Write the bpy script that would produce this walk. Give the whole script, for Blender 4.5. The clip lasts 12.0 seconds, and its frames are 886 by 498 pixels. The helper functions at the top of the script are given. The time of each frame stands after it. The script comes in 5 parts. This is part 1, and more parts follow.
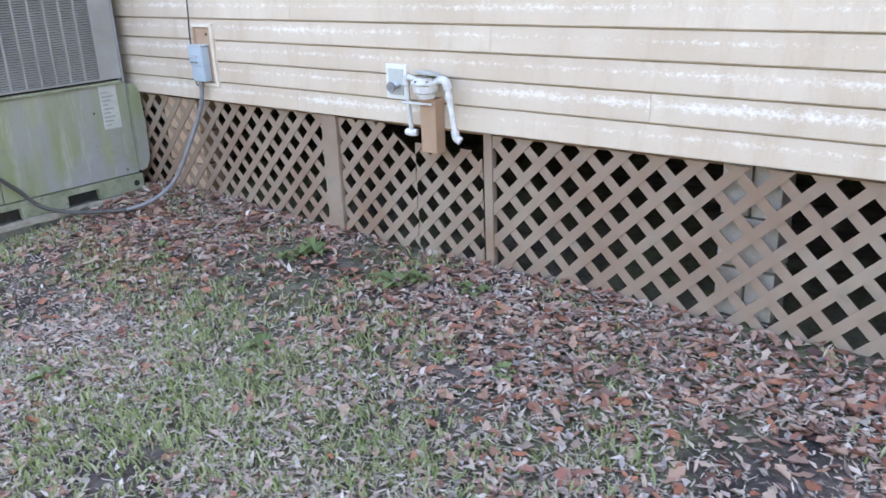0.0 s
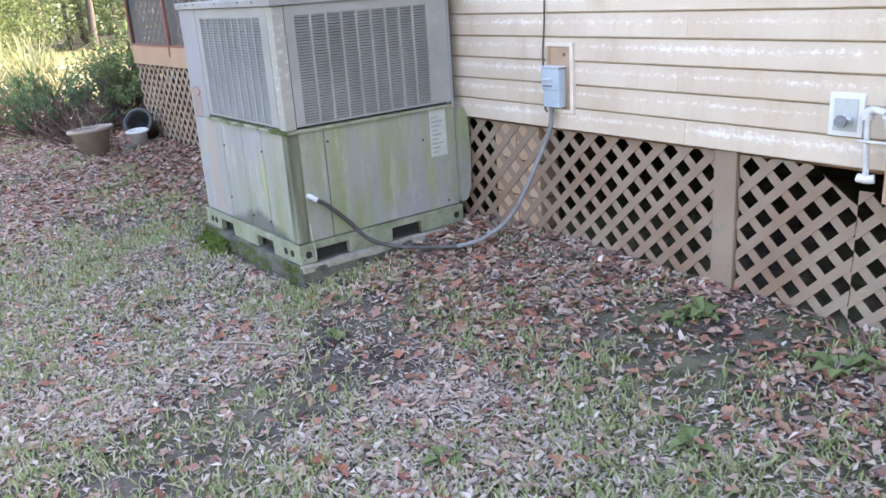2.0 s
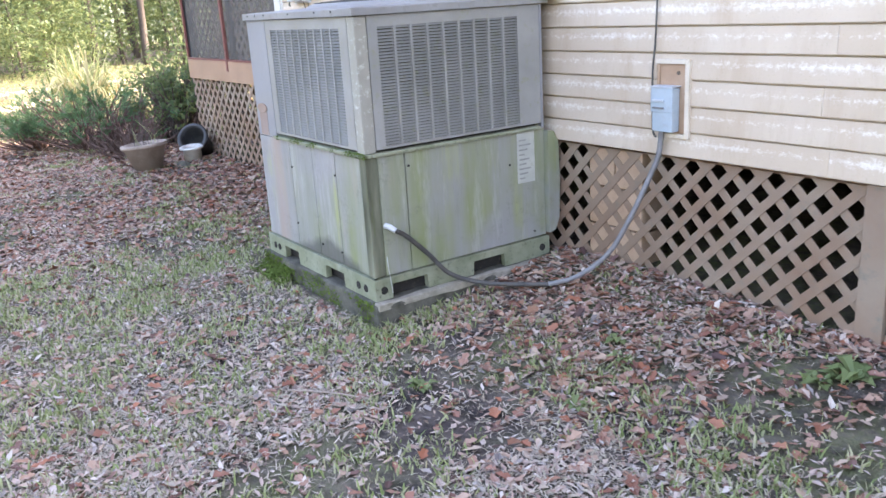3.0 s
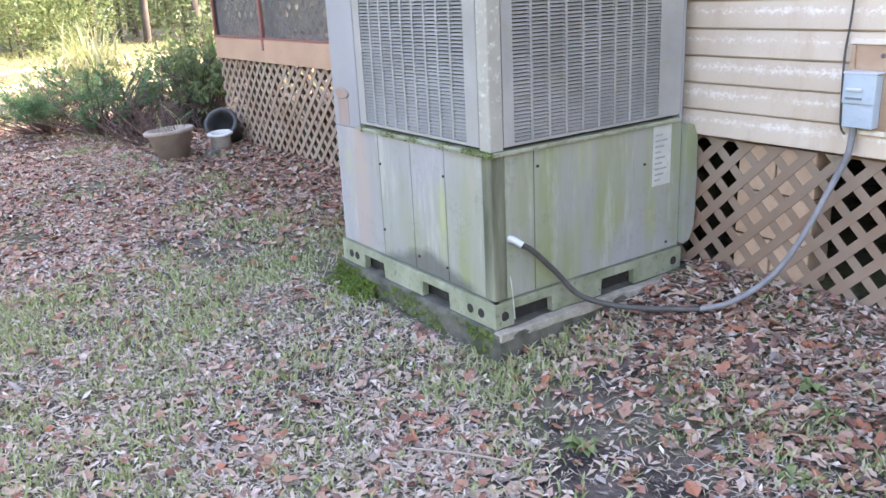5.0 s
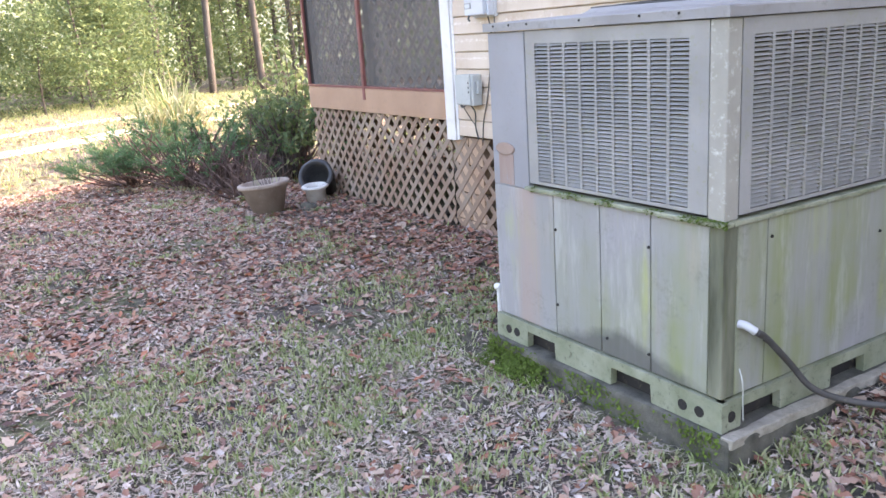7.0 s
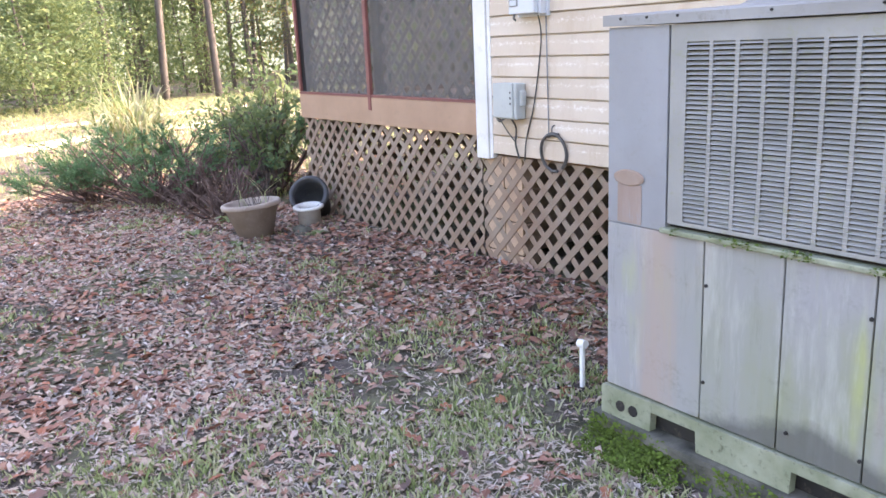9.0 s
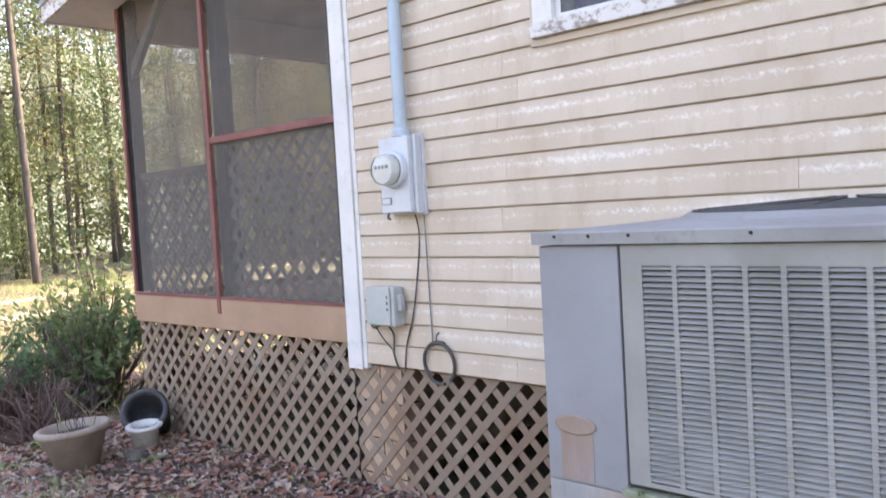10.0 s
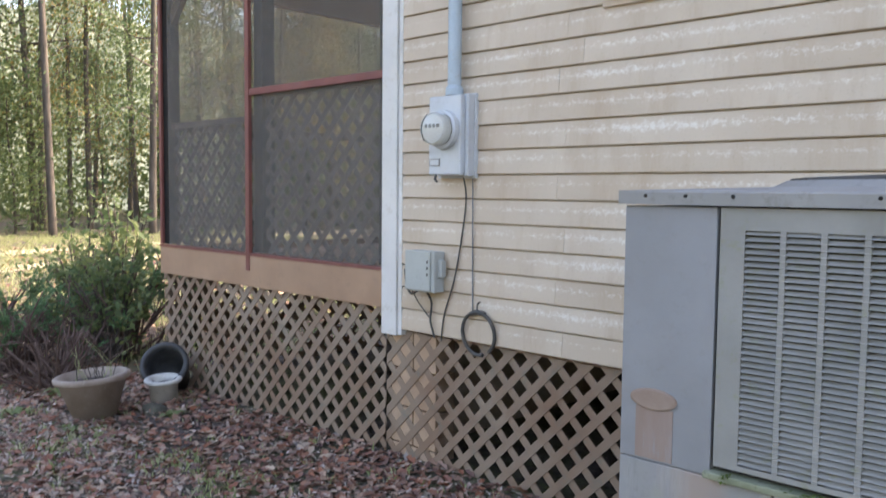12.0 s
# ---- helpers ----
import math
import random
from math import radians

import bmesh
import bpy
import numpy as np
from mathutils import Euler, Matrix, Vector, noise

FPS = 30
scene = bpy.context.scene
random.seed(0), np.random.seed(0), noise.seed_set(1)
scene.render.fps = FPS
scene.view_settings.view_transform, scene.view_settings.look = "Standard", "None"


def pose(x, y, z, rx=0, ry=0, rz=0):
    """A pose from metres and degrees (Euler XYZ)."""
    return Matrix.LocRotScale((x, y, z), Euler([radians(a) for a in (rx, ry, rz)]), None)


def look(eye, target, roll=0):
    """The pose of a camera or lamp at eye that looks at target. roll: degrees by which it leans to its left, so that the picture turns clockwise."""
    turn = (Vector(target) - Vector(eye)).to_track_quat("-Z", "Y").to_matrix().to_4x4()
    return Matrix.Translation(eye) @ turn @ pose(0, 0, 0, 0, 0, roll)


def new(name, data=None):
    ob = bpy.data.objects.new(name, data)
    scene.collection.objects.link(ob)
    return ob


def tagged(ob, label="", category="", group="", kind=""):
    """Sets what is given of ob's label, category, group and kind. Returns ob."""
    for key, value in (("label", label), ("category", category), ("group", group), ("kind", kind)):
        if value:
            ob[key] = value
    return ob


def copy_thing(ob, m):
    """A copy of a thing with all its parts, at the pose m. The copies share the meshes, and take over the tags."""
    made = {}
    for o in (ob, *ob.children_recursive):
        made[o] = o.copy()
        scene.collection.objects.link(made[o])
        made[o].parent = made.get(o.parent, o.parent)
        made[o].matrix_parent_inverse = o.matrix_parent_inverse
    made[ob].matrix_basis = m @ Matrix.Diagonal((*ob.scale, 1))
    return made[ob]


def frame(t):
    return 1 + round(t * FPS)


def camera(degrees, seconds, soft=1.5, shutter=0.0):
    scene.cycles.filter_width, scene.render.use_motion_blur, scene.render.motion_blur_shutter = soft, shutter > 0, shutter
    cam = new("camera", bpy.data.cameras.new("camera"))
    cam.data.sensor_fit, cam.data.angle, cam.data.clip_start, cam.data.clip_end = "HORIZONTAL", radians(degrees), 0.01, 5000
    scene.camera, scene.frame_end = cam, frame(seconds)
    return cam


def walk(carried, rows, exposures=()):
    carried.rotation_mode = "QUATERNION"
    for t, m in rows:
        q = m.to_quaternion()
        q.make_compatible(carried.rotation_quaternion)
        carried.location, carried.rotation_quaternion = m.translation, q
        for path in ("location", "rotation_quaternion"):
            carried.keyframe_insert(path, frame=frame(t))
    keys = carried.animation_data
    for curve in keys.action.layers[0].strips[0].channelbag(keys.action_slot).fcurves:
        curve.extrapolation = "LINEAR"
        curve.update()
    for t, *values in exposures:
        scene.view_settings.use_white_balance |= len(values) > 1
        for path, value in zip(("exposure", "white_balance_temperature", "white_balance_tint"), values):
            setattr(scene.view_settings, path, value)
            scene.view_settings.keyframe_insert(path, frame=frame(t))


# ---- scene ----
cam = camera(56.5, 12.0, shutter=0.2)
METRES, EYE, TILT, LEAN, TURN = 5.2, 1.5, 0.0, 0.0, 39.9
ROWS = [
    (0.0, 0.0, 0.0, 0.0, -0.83, -19.63, 2.33),
    (0.5, -0.0464, 0.0199, 0.0001, -0.46, -18.35, 2.73),
    (1.0, -0.0819, 0.0585, -0.0039, 2.59, -18.98, 4.0),
    (1.5, -0.1301, 0.0932, 0.002, 10.32, -19.17, 4.85),
    (2.0, -0.1757, 0.1068, 0.0039, 12.32, -18.04, 3.68),
    (2.5, -0.2041, 0.1335, -0.0004, 13.41, -17.6, 3.11),
    (3.0, -0.2388, 0.176, -0.0012, 15.21, -16.69, 3.33),
    (5.0, -0.3725, 0.272, -0.0078, 14.85, -17.87, 2.79),
    (5.5, -0.407, 0.2747, -0.0023, 13.55, -14.9, 3.28),
    (6.0, -0.4311, 0.2887, -0.004, 14.04, -14.13, 4.02),
    (6.5, -0.4571, 0.32, -0.0045, 17.64, -13.69, 4.07),
    (7.0, -0.4942, 0.3375, -0.0061, 17.97, -14.68, 3.73),
    (9.0, -0.6309, 0.4564, -0.0118, 14.56, -14.13, 2.54),
    (9.5, -0.6496, 0.5177, 0.0011, 5.0, -9.49, 1.83),
    (10.0, -0.6855, 0.5565, 0.0123, 3.2, -2.74, 3.22),
    (10.5, -0.7091, 0.5654, 0.0274, 3.12, 3.71, 2.31),
    (11.0, -0.7146, 0.5711, 0.0304, 2.27, 6.88, 2.26),
    (11.5, -0.7168, 0.5768, 0.0102, 2.45, 3.24, 1.72),
    (12.0, -0.7182, 0.5825, -0.0028, 4.18, -4.01, -0.57),
]
walk(cam, [(t, pose(0, 0, EYE, TILT, LEAN, TURN) @ pose(METRES * x, METRES * y, METRES * z, 90 + pitch, roll, yaw)) for t, x, y, z, yaw, pitch, roll in ROWS],
     [(0.0, 3.36, 7400, 20), (1.5, 3.43, 7450, 21), (2.5, 3.42, 7450, 23), (5.0, 3.56, 7550, 23), (7.0, 3.36, 7600, 25), (9.0, 3.34, 7600, 26), (9.5, 3.36, 7650, 26), (10.2, 2.9, 7700, 25), (10.5, 2.8, 7600, 23), (11.0, 2.39, 7550, 23), (11.5, 2.02, 7600, 22), (12.0, 2.58, 7750, 19)])

# ---------------------------------------------------------------- world and sun
SUN_EL, SUN_AZ = radians(33), radians(-22)    # azimuth from +y towards -x
world = bpy.data.worlds.new("sky")
scene.world = world
world.use_nodes = True
wn = world.node_tree.nodes
sky = wn.new("ShaderNodeTexSky")
sky.sky_type, sky.sun_disc = "NISHITA", False
sky.sun_elevation, sky.sun_rotation = SUN_EL, -SUN_AZ
sky.air_density, sky.dust_density, sky.ozone_density = 1.0, 2.5, 1.0
wn["Background"].inputs["Strength"].default_value = 0.15
world.node_tree.links.new(sky.outputs["Color"], wn["Background"].inputs["Color"])
sun = new("sun", bpy.data.lights.new("sun", "SUN"))
sun.data.energy, sun.data.angle, sun.data.color = 2.3, radians(0.6), (1.0, 0.90, 0.75)
sun_from = Vector((-math.sin(SUN_AZ) * math.cos(SUN_EL), math.cos(SUN_AZ) * math.cos(SUN_EL), math.sin(SUN_EL)))
sun.matrix_world = look(sun_from * 60, (0, 0, 0))


# ---------------------------------------------------------------- materials
class Mat:
    """A node material with a few shorthands."""

    def __init__(self, name, rough=0.7, metal=0.0, spec=0.5):
        self.m = bpy.data.materials.new(name)
        self.m.use_nodes = True
        self.n, self.l = self.m.node_tree.nodes, self.m.node_tree.links
        self.b = self.n["Principled BSDF"]
        self.b.inputs["Roughness"].default_value = rough
        self.b.inputs["Metallic"].default_value = metal
        self.b.inputs["Specular IOR Level"].default_value = spec
        self.tc = self.n.new("ShaderNodeTexCoord")
        self.geo = self.n.new("ShaderNodeNewGeometry")
        self.info = self.n.new("ShaderNodeObjectInfo")

    def put(self, a, node, key):
        if isinstance(a, (int, float)):
            node.inputs[key].default_value = a
        elif isinstance(a, tuple):
            node.inputs[key].default_value = (*a, 1.0)[:4]
        else:
            self.l.new(a, node.inputs[key])

    def coords(self, kind="Object", scale=(1, 1, 1), jitter=False):
        src = self.geo.outputs["Position"] if kind == "World" else self.tc.outputs[kind]
        mp = self.n.new("ShaderNodeMapping")
        mp.inputs["Scale"].default_value = scale
        self.l.new(src, mp.inputs["Vector"])
        if jitter:
            mul = self.n.new("ShaderNodeMath")
            mul.operation = "MULTIPLY"
            self.l.new(self.info.outputs["Random"], mul.inputs[0])
            mul.inputs[1].default_value = 37.0
            self.l.new(mul.outputs[0], mp.inputs["Location"])
        return mp.outputs["Vector"]

    def noise(self, scale, vec=None, detail=4, rough=0.6, dist=0.0):
        t = self.n.new("ShaderNodeTexNoise")
        t.inputs["Scale"].default_value, t.inputs["Detail"].default_value = scale, detail
        t.inputs["Roughness"].default_value, t.inputs["Distortion"].default_value = rough, dist
        self.l.new(vec if vec is not None else self.tc.outputs["Object"], t.inputs["Vector"])
        return t.outputs["Fac"]

    def ramp(self, fac, *stops):
        r = self.n.new("ShaderNodeValToRGB")
        e = r.color_ramp.elements
        while len(e) < len(stops):
            e.new(0.5)
        for el, (p, c) in zip(e, stops):
            el.position = p
            el.color = (c, c, c, 1) if isinstance(c, (int, float)) else (*c, 1)
        self.l.new(fac, r.inputs["Fac"])
        return r.outputs["Color"]

    def math(self, op, a, b=0.0):
        m = self.n.new("ShaderNodeMath")
        m.operation = op
        self.put(a, m, 0)
        self.put(b, m, 1)
        return m.outputs[0]

    def mix(self, fac, a, b, blend="MIX"):
        m = self.n.new("ShaderNodeMixRGB")
        m.blend_type = blend
        self.put(fac, m, "Fac")
        self.put(a, m, "Color1")
        self.put(b, m, "Color2")
        return m.outputs["Color"]

    def axis(self, vec, k):
        s = self.n.new("ShaderNodeSeparateXYZ")
        self.l.new(vec, s.inputs[0])
        return s.outputs[k]

    def color(self, c):
        self.put(c, self.b, "Base Color")
        return self

    def roughness(self, r):
        self.put(r, self.b, "Roughness")
        return self

    def bump(self, h, strength=0.3, distance=0.01):
        b = self.n.new("ShaderNodeBump")
        b.inputs["Strength"].default_value, b.inputs["Distance"].default_value = strength, distance
        self.l.new(h, b.inputs["Height"])
        self.l.new(b.outputs["Normal"], self.b.inputs["Normal"])
        return self


def m_siding():
    m = Mat("weathered_cream_siding", 0.55, spec=0.3)
    v = m.coords("Object", (1, 1, 1), True)
    big = m.noise(1.3, v, 3)
    base = m.mix(m.ramp(big, (0.3, 0.0), (0.7, 1.0)), (0.50, 0.40, 0.305), (0.61, 0.515, 0.415))
    # chalky worn band across the middle of each board, broken up along its length
    z = m.axis(m.tc.outputs["Object"], 2)
    band = m.math("SUBTRACT", 1.0, m.math("MULTIPLY", m.math("ABSOLUTE", m.math("SUBTRACT", z, 0.066)), 42.0))
    fleck = m.noise(56, m.coords("Object", (0.85, 1, 1.0), True), 6, 0.82, 0.5)
    patchy = m.noise(1.1, m.coords("Object", (1.0, 1, 1), True), 3)
    worn = m.math("ADD", m.math("ADD", m.math("MULTIPLY", fleck, 0.62), m.math("MULTIPLY", patchy, 0.25)), m.math("MULTIPLY", m.math("MAXIMUM", band, -1.0), 0.10))
    c = m.mix(m.ramp(worn, (0.50, 0.0), (0.59, 0.68)), base, (0.80, 0.77, 0.72))
    grime = m.noise(2.2, m.coords("Object", (3.0, 1, 0.6), True), 5, 0.7)
    c = m.mix(m.ramp(grime, (0.50, 0.0), (0.75, 0.55)), c, (0.40, 0.285, 0.19))
    c = m.mix(m.ramp(m.noise(120, v, 2), (0.62, 0.0), (0.72, 0.35)), c, (0.36, 0.30, 0.20))
    m.color(c).bump(m.noise(60, m.coords("Object", (0.15, 1, 2), True), 4), 0.15, 0.003)
    m.roughness(m.ramp(fleck, (0.3, 0.45), (0.7, 0.75)))
    return m.m


def m_metal_panel():
    # grey painted cabinet sheet, algae in vertical runs, rust and pale chalking
    m = Mat("weathered_grey_cabinet_paint", 0.5, spec=0.35)
    w = m.coords("World")
    base = m.mix(m.noise(3, w, 4), (0.255, 0.25, 0.265), (0.33, 0.325, 0.335))
    runs = m.noise(7, m.coords("World", (1, 1, 0.10)), 4, 0.6)
    patch = m.noise(1.6, w, 4, 0.6)
    side = m.ramp(m.math("ADD", m.axis(w, 0), 5.72), (0.0, 0.25), (0.9, 1.0))
    green = m.math("MULTIPLY", m.math("MULTIPLY", m.ramp(runs, (0.34, 0.25), (0.62, 1.0)), m.ramp(patch, (0.33, 0.1), (0.58, 1.0))), side)
    c = m.mix(m.math("MULTIPLY", green, 0.85), base, (0.215, 0.25, 0.10))
    # bright yellow green algae where water runs down from the ledge
    wet = m.math("MULTIPLY", m.ramp(m.noise(11, m.coords("World", (1, 1, 0.08)), 3, 0.5), (0.56, 0.0), (0.68, 1.0)), m.ramp(m.noise(2.6, w, 3), (0.42, 0.0), (0.6, 1.0)))
    c = m.mix(m.math("MULTIPLY", wet, 0.7), c, (0.35, 0.38, 0.14))
    pale = m.noise(9, m.coords("World", (1.2, 1.2, 0.2)), 5, 0.7)
    c = m.mix(m.ramp(pale, (0.54, 0.0), (0.72, 0.45)), c, (0.50, 0.49, 0.47))
    dark = m.noise(30, m.coords("World", (1, 1, 0.12)), 6, 0.8)
    c = m.mix(m.ramp(dark, (0.56, 0.0), (0.74, 0.4)), c, (0.13, 0.13, 0.11))
    mildew = m.math("MULTIPLY", m.ramp(m.noise(3.1, m.coords("World", (1, 1, 1.4)), 5, 0.7), (0.54, 0.0), (0.68, 1.0)), m.ramp(m.noise(70, w, 4, 0.7), (0.42, 0.0), (0.62, 1.0)))
    c = m.mix(m.math("MULTIPLY", mildew, 0.6), c, (0.12, 0.125, 0.10))
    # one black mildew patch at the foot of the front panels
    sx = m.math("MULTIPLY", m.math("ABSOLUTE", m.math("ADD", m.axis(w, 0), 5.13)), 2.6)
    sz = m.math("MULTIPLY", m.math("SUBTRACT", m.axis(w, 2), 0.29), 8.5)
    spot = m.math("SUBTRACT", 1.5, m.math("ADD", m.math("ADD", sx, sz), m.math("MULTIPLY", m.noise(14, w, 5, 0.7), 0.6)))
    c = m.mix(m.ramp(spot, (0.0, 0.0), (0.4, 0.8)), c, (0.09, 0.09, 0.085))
    # one tan rust run down the left front panel
    rx = m.math("MULTIPLY", m.math("ABSOLUTE", m.math("ADD", m.axis(w, 0), 5.66)), 5.5)
    run = m.math("SUBTRACT", 1.15, m.math("ADD", rx, m.math("MULTIPLY", m.noise(16, m.coords("World", (1, 1, 0.12)), 5, 0.7), 1.1)))
    c = m.mix(m.ramp(run, (0.05, 0.0), (0.5, 0.65)), c, (0.36, 0.27, 0.225))
    tan = m.ramp(m.noise(2.3, m.coords("World", (2.2, 2.2, 0.5)), 4), (0.60, 0.0), (0.76, 0.4))
    c = m.mix(tan, c, (0.42, 0.33, 0.27))
    m.color(c).bump(m.noise(180, w, 3), 0.08, 0.002)
    m.roughness(m.ramp(runs, (0.3, 0.42), (0.7, 0.75)))
    return m.m


def m_paint(name, a, b, scale=6.0, rough=0.55, metal=0.0, stain=(0.2, 0.16, 0.11), amount=0.4, grain=(1, 1, 1), bump=0.15):
    m = Mat(name, rough, metal, 0.4)
    v = m.coords("World", grain)
    c = m.mix(m.ramp(m.noise(scale, v, 5), (0.3, 0.0), (0.7, 1.0)), a, b)
    c = m.mix(m.ramp(m.noise(scale * 5, v, 5, 0.75), (0.55, 0.0), (0.75, amount)), c, stain)
    m.color(c).bump(m.noise(scale * 14, v, 4), bump, 0.004)
    m.roughness(m.ramp(m.noise(scale * 2, v, 3), (0.3, max(rough - 0.1, 0.02)), (0.7, min(rough + 0.15, 1))))
    return m.m


def m_ground():
    m = Mat("shaded_leafy_lawn_soil", 0.95, spec=0.15)
    w = m.coords("World")
    soil = m.mix(m.ramp(m.noise(7, w, 5), (0.35, 0.0), (0.65, 1.0)), (0.045, 0.039, 0.041), (0.17, 0.14, 0.125))
    crumbs = m.noise(60, w, 5, 0.75)
    c = m.mix(m.ramp(crumbs, (0.54, 0.0), (0.72, 0.6)), soil, (0.36, 0.28, 0.21))
    moss = m.math("MULTIPLY", m.ramp(m.noise(1.1, w, 4), (0.42, 0.0), (0.62, 1.0)), m.ramp(m.noise(25, w, 4), (0.35, 0.2), (0.6, 1.0)))
    c = m.mix(m.math("MULTIPLY", moss, 0.75), c, (0.17, 0.20, 0.08))
    m.color(c).bump(crumbs, 0.8, 0.03)
    return m.m


def m_leaf(name, *cols, rough=0.6, trans=0.0, island=True):
    m = Mat(name, rough, spec=0.25)
    rnd = m.geo.outputs["Random Per Island"] if island else m.info.outputs["Random"]
    stops = [(i / max(len(cols) - 1, 1), c) for i, c in enumerate(cols)]
    c = m.ramp(rnd, *stops)
    c = m.mix(m.math("MULTIPLY", m.noise(40, m.coords("World"), 3), 0.35), c, (0.05, 0.035, 0.02))
    m.color(c)
    if trans:
        t = m.n.new("ShaderNodeBsdfTranslucent")
        m.l.new(c, t.inputs["Color"])
        mx = m.n.new("ShaderNodeMixShader")
        mx.inputs[0].default_value = trans
        m.l.new(m.b.outputs[0], mx.inputs[1])
        m.l.new(t.outputs[0], mx.inputs[2])
        m.l.new(mx.outputs[0], m.n["Material Output"].inputs["Surface"])
    return m.m


def m_screen():
    # fine grey fly screen: part of the light goes straight through the mesh
    m = Mat("grey_fly_screen", 0.8, spec=0.1)
    w = m.coords("World")
    m.color(m.mix(m.noise(2.5, w, 4), (0.19, 0.175, 0.16), (0.26, 0.24, 0.22)))
    t = m.n.new("ShaderNodeBsdfTransparent")
    mx = m.n.new("ShaderNodeMixShader")
    m.l.new(m.ramp(m.noise(1.6, m.coords("World", (1, 1, 0.5)), 4), (0.3, 0.20), (0.7, 0.34)), mx.inputs[0])
    m.l.new(t.outputs[0], mx.inputs[1])
    m.l.new(m.b.outputs[0], mx.inputs[2])
    m.l.new(mx.outputs[0], m.n["Material Output"].inputs["Surface"])
    return m.m


def m_glass(name, rough=0.02):
    m = Mat(name, rough, spec=0.5)
    m.b.inputs["Transmission Weight"].default_value = 1.0
    m.b.inputs["IOR"].default_value = 1.45
    m.color((0.9, 0.93, 0.93))
    return m.m


SIDING = m_siding()
PANEL = m_metal_panel()
GREY = m_paint("grey_cabinet_paint", (0.225, 0.23, 0.245), (0.285, 0.29, 0.305), 4, 0.5, 0.0, (0.2, 0.19, 0.17), 0.4)
LOUVRE = m_paint("grey_green_louvre_paint", (0.235, 0.235, 0.225), (0.32, 0.315, 0.30), 5, 0.5, 0.0, (0.23, 0.245, 0.12), 0.8)
LIDPAINT = m_paint("stained_lid_paint", (0.22, 0.215, 0.21), (0.31, 0.305, 0.295), 3, 0.6, 0.0, (0.13, 0.12, 0.10), 0.7)
RUNSTAIN = m_paint("pale_brown_run", (0.25, 0.17, 0.135), (0.32, 0.25, 0.225), 14, 0.7, 0.0, (0.28, 0.27, 0.28), 0.8, (1, 1, 0.15))
# near-black: painted shade of cabinet insides; also screws, fan blades, front porch posts
DARK = m_paint("near_black_shade_and_parts", (0.015, 0.014, 0.014), (0.03, 0.028, 0.026), 5, 0.9)
RAIL = m_paint("algae_stained_steel_rail", (0.17, 0.195, 0.12), (0.33, 0.345, 0.26), 9, 0.6, 0.1, (0.06, 0.065, 0.04), 0.95)
SLIME = m_paint("mossy_corner_stain", (0.03, 0.036, 0.018), (0.27, 0.275, 0.20), 8, 0.8, 0.0, (0.10, 0.12, 0.03), 0.9, (1, 1, 0.14))
RUST = m_paint("rust_brown_stain", (0.24, 0.16, 0.12), (0.33, 0.25, 0.21), 9, 0.7, 0.0, (0.4, 0.37, 0.34), 0.4)
CONCRETE = m_paint("mossy_concrete", (0.035, 0.036, 0.028), (0.16, 0.15, 0.125), 11, 0.95, 0.0, (0.06, 0.085, 0.03), 0.95, bump=0.9)
SOIL = m_paint("dark_potting_soil", (0.03, 0.024, 0.02), (0.09, 0.07, 0.055), 20, 0.95, bump=0.8)
COIL = m_paint("dusty_olive_coil_fins", (0.055, 0.058, 0.035), (0.12, 0.12, 0.075), 12, 0.8, 0.0, (0.03, 0.03, 0.025), 0.6)
MOSS = m_leaf("bright_green_moss", (0.07, 0.13, 0.015), (0.12, 0.19, 0.03), (0.05, 0.08, 0.015), rough=0.9)
LATTICE = m_paint("weathered_tan_lattice_wood", (0.215, 0.13, 0.088), (0.29, 0.23, 0.178), 2.4, 0.8, 0.0, (0.165, 0.165, 0.14), 0.8)
TIMBER = m_paint("brown_painted_timber", (0.33, 0.20, 0.13), (0.42, 0.27, 0.18), 4, 0.7, 0.0, (0.24, 0.17, 0.12), 0.5)
REDWOOD = m_paint("dark_red_painted_batten", (0.17, 0.055, 0.05), (0.25, 0.09, 0.075), 8, 0.6, 0.0, (0.12, 0.09, 0.08), 0.6)
WHITE = m_paint("weathered_white_paint", (0.58, 0.575, 0.56), (0.72, 0.71, 0.685), 3, 0.5, 0.0, (0.38, 0.34, 0.27), 0.6)


def m_peeling():
    """Old white paint coming off in ragged flakes over bare brown wood."""
    m = Mat("peeling_white_paint", 0.6, spec=0.3)
    w = m.coords("World")
    paint = m.mix(m.noise(5, w, 4), (0.56, 0.54, 0.52), (0.70, 0.68, 0.65))
    off = m.math("ADD", m.math("MULTIPLY", m.noise(32, m.coords("World", (0.6, 1, 1)), 6, 0.75), 0.7), m.math("MULTIPLY", m.noise(4, w, 3), 0.3))
    c = m.mix(m.ramp(off, (0.515, 0.0), (0.56, 0.85)), paint, (0.26, 0.20, 0.16))
    m.color(c).bump(m.ramp(off, (0.5, 1.0), (0.56, 0.0)), 0.4, 0.002)
    return m.m


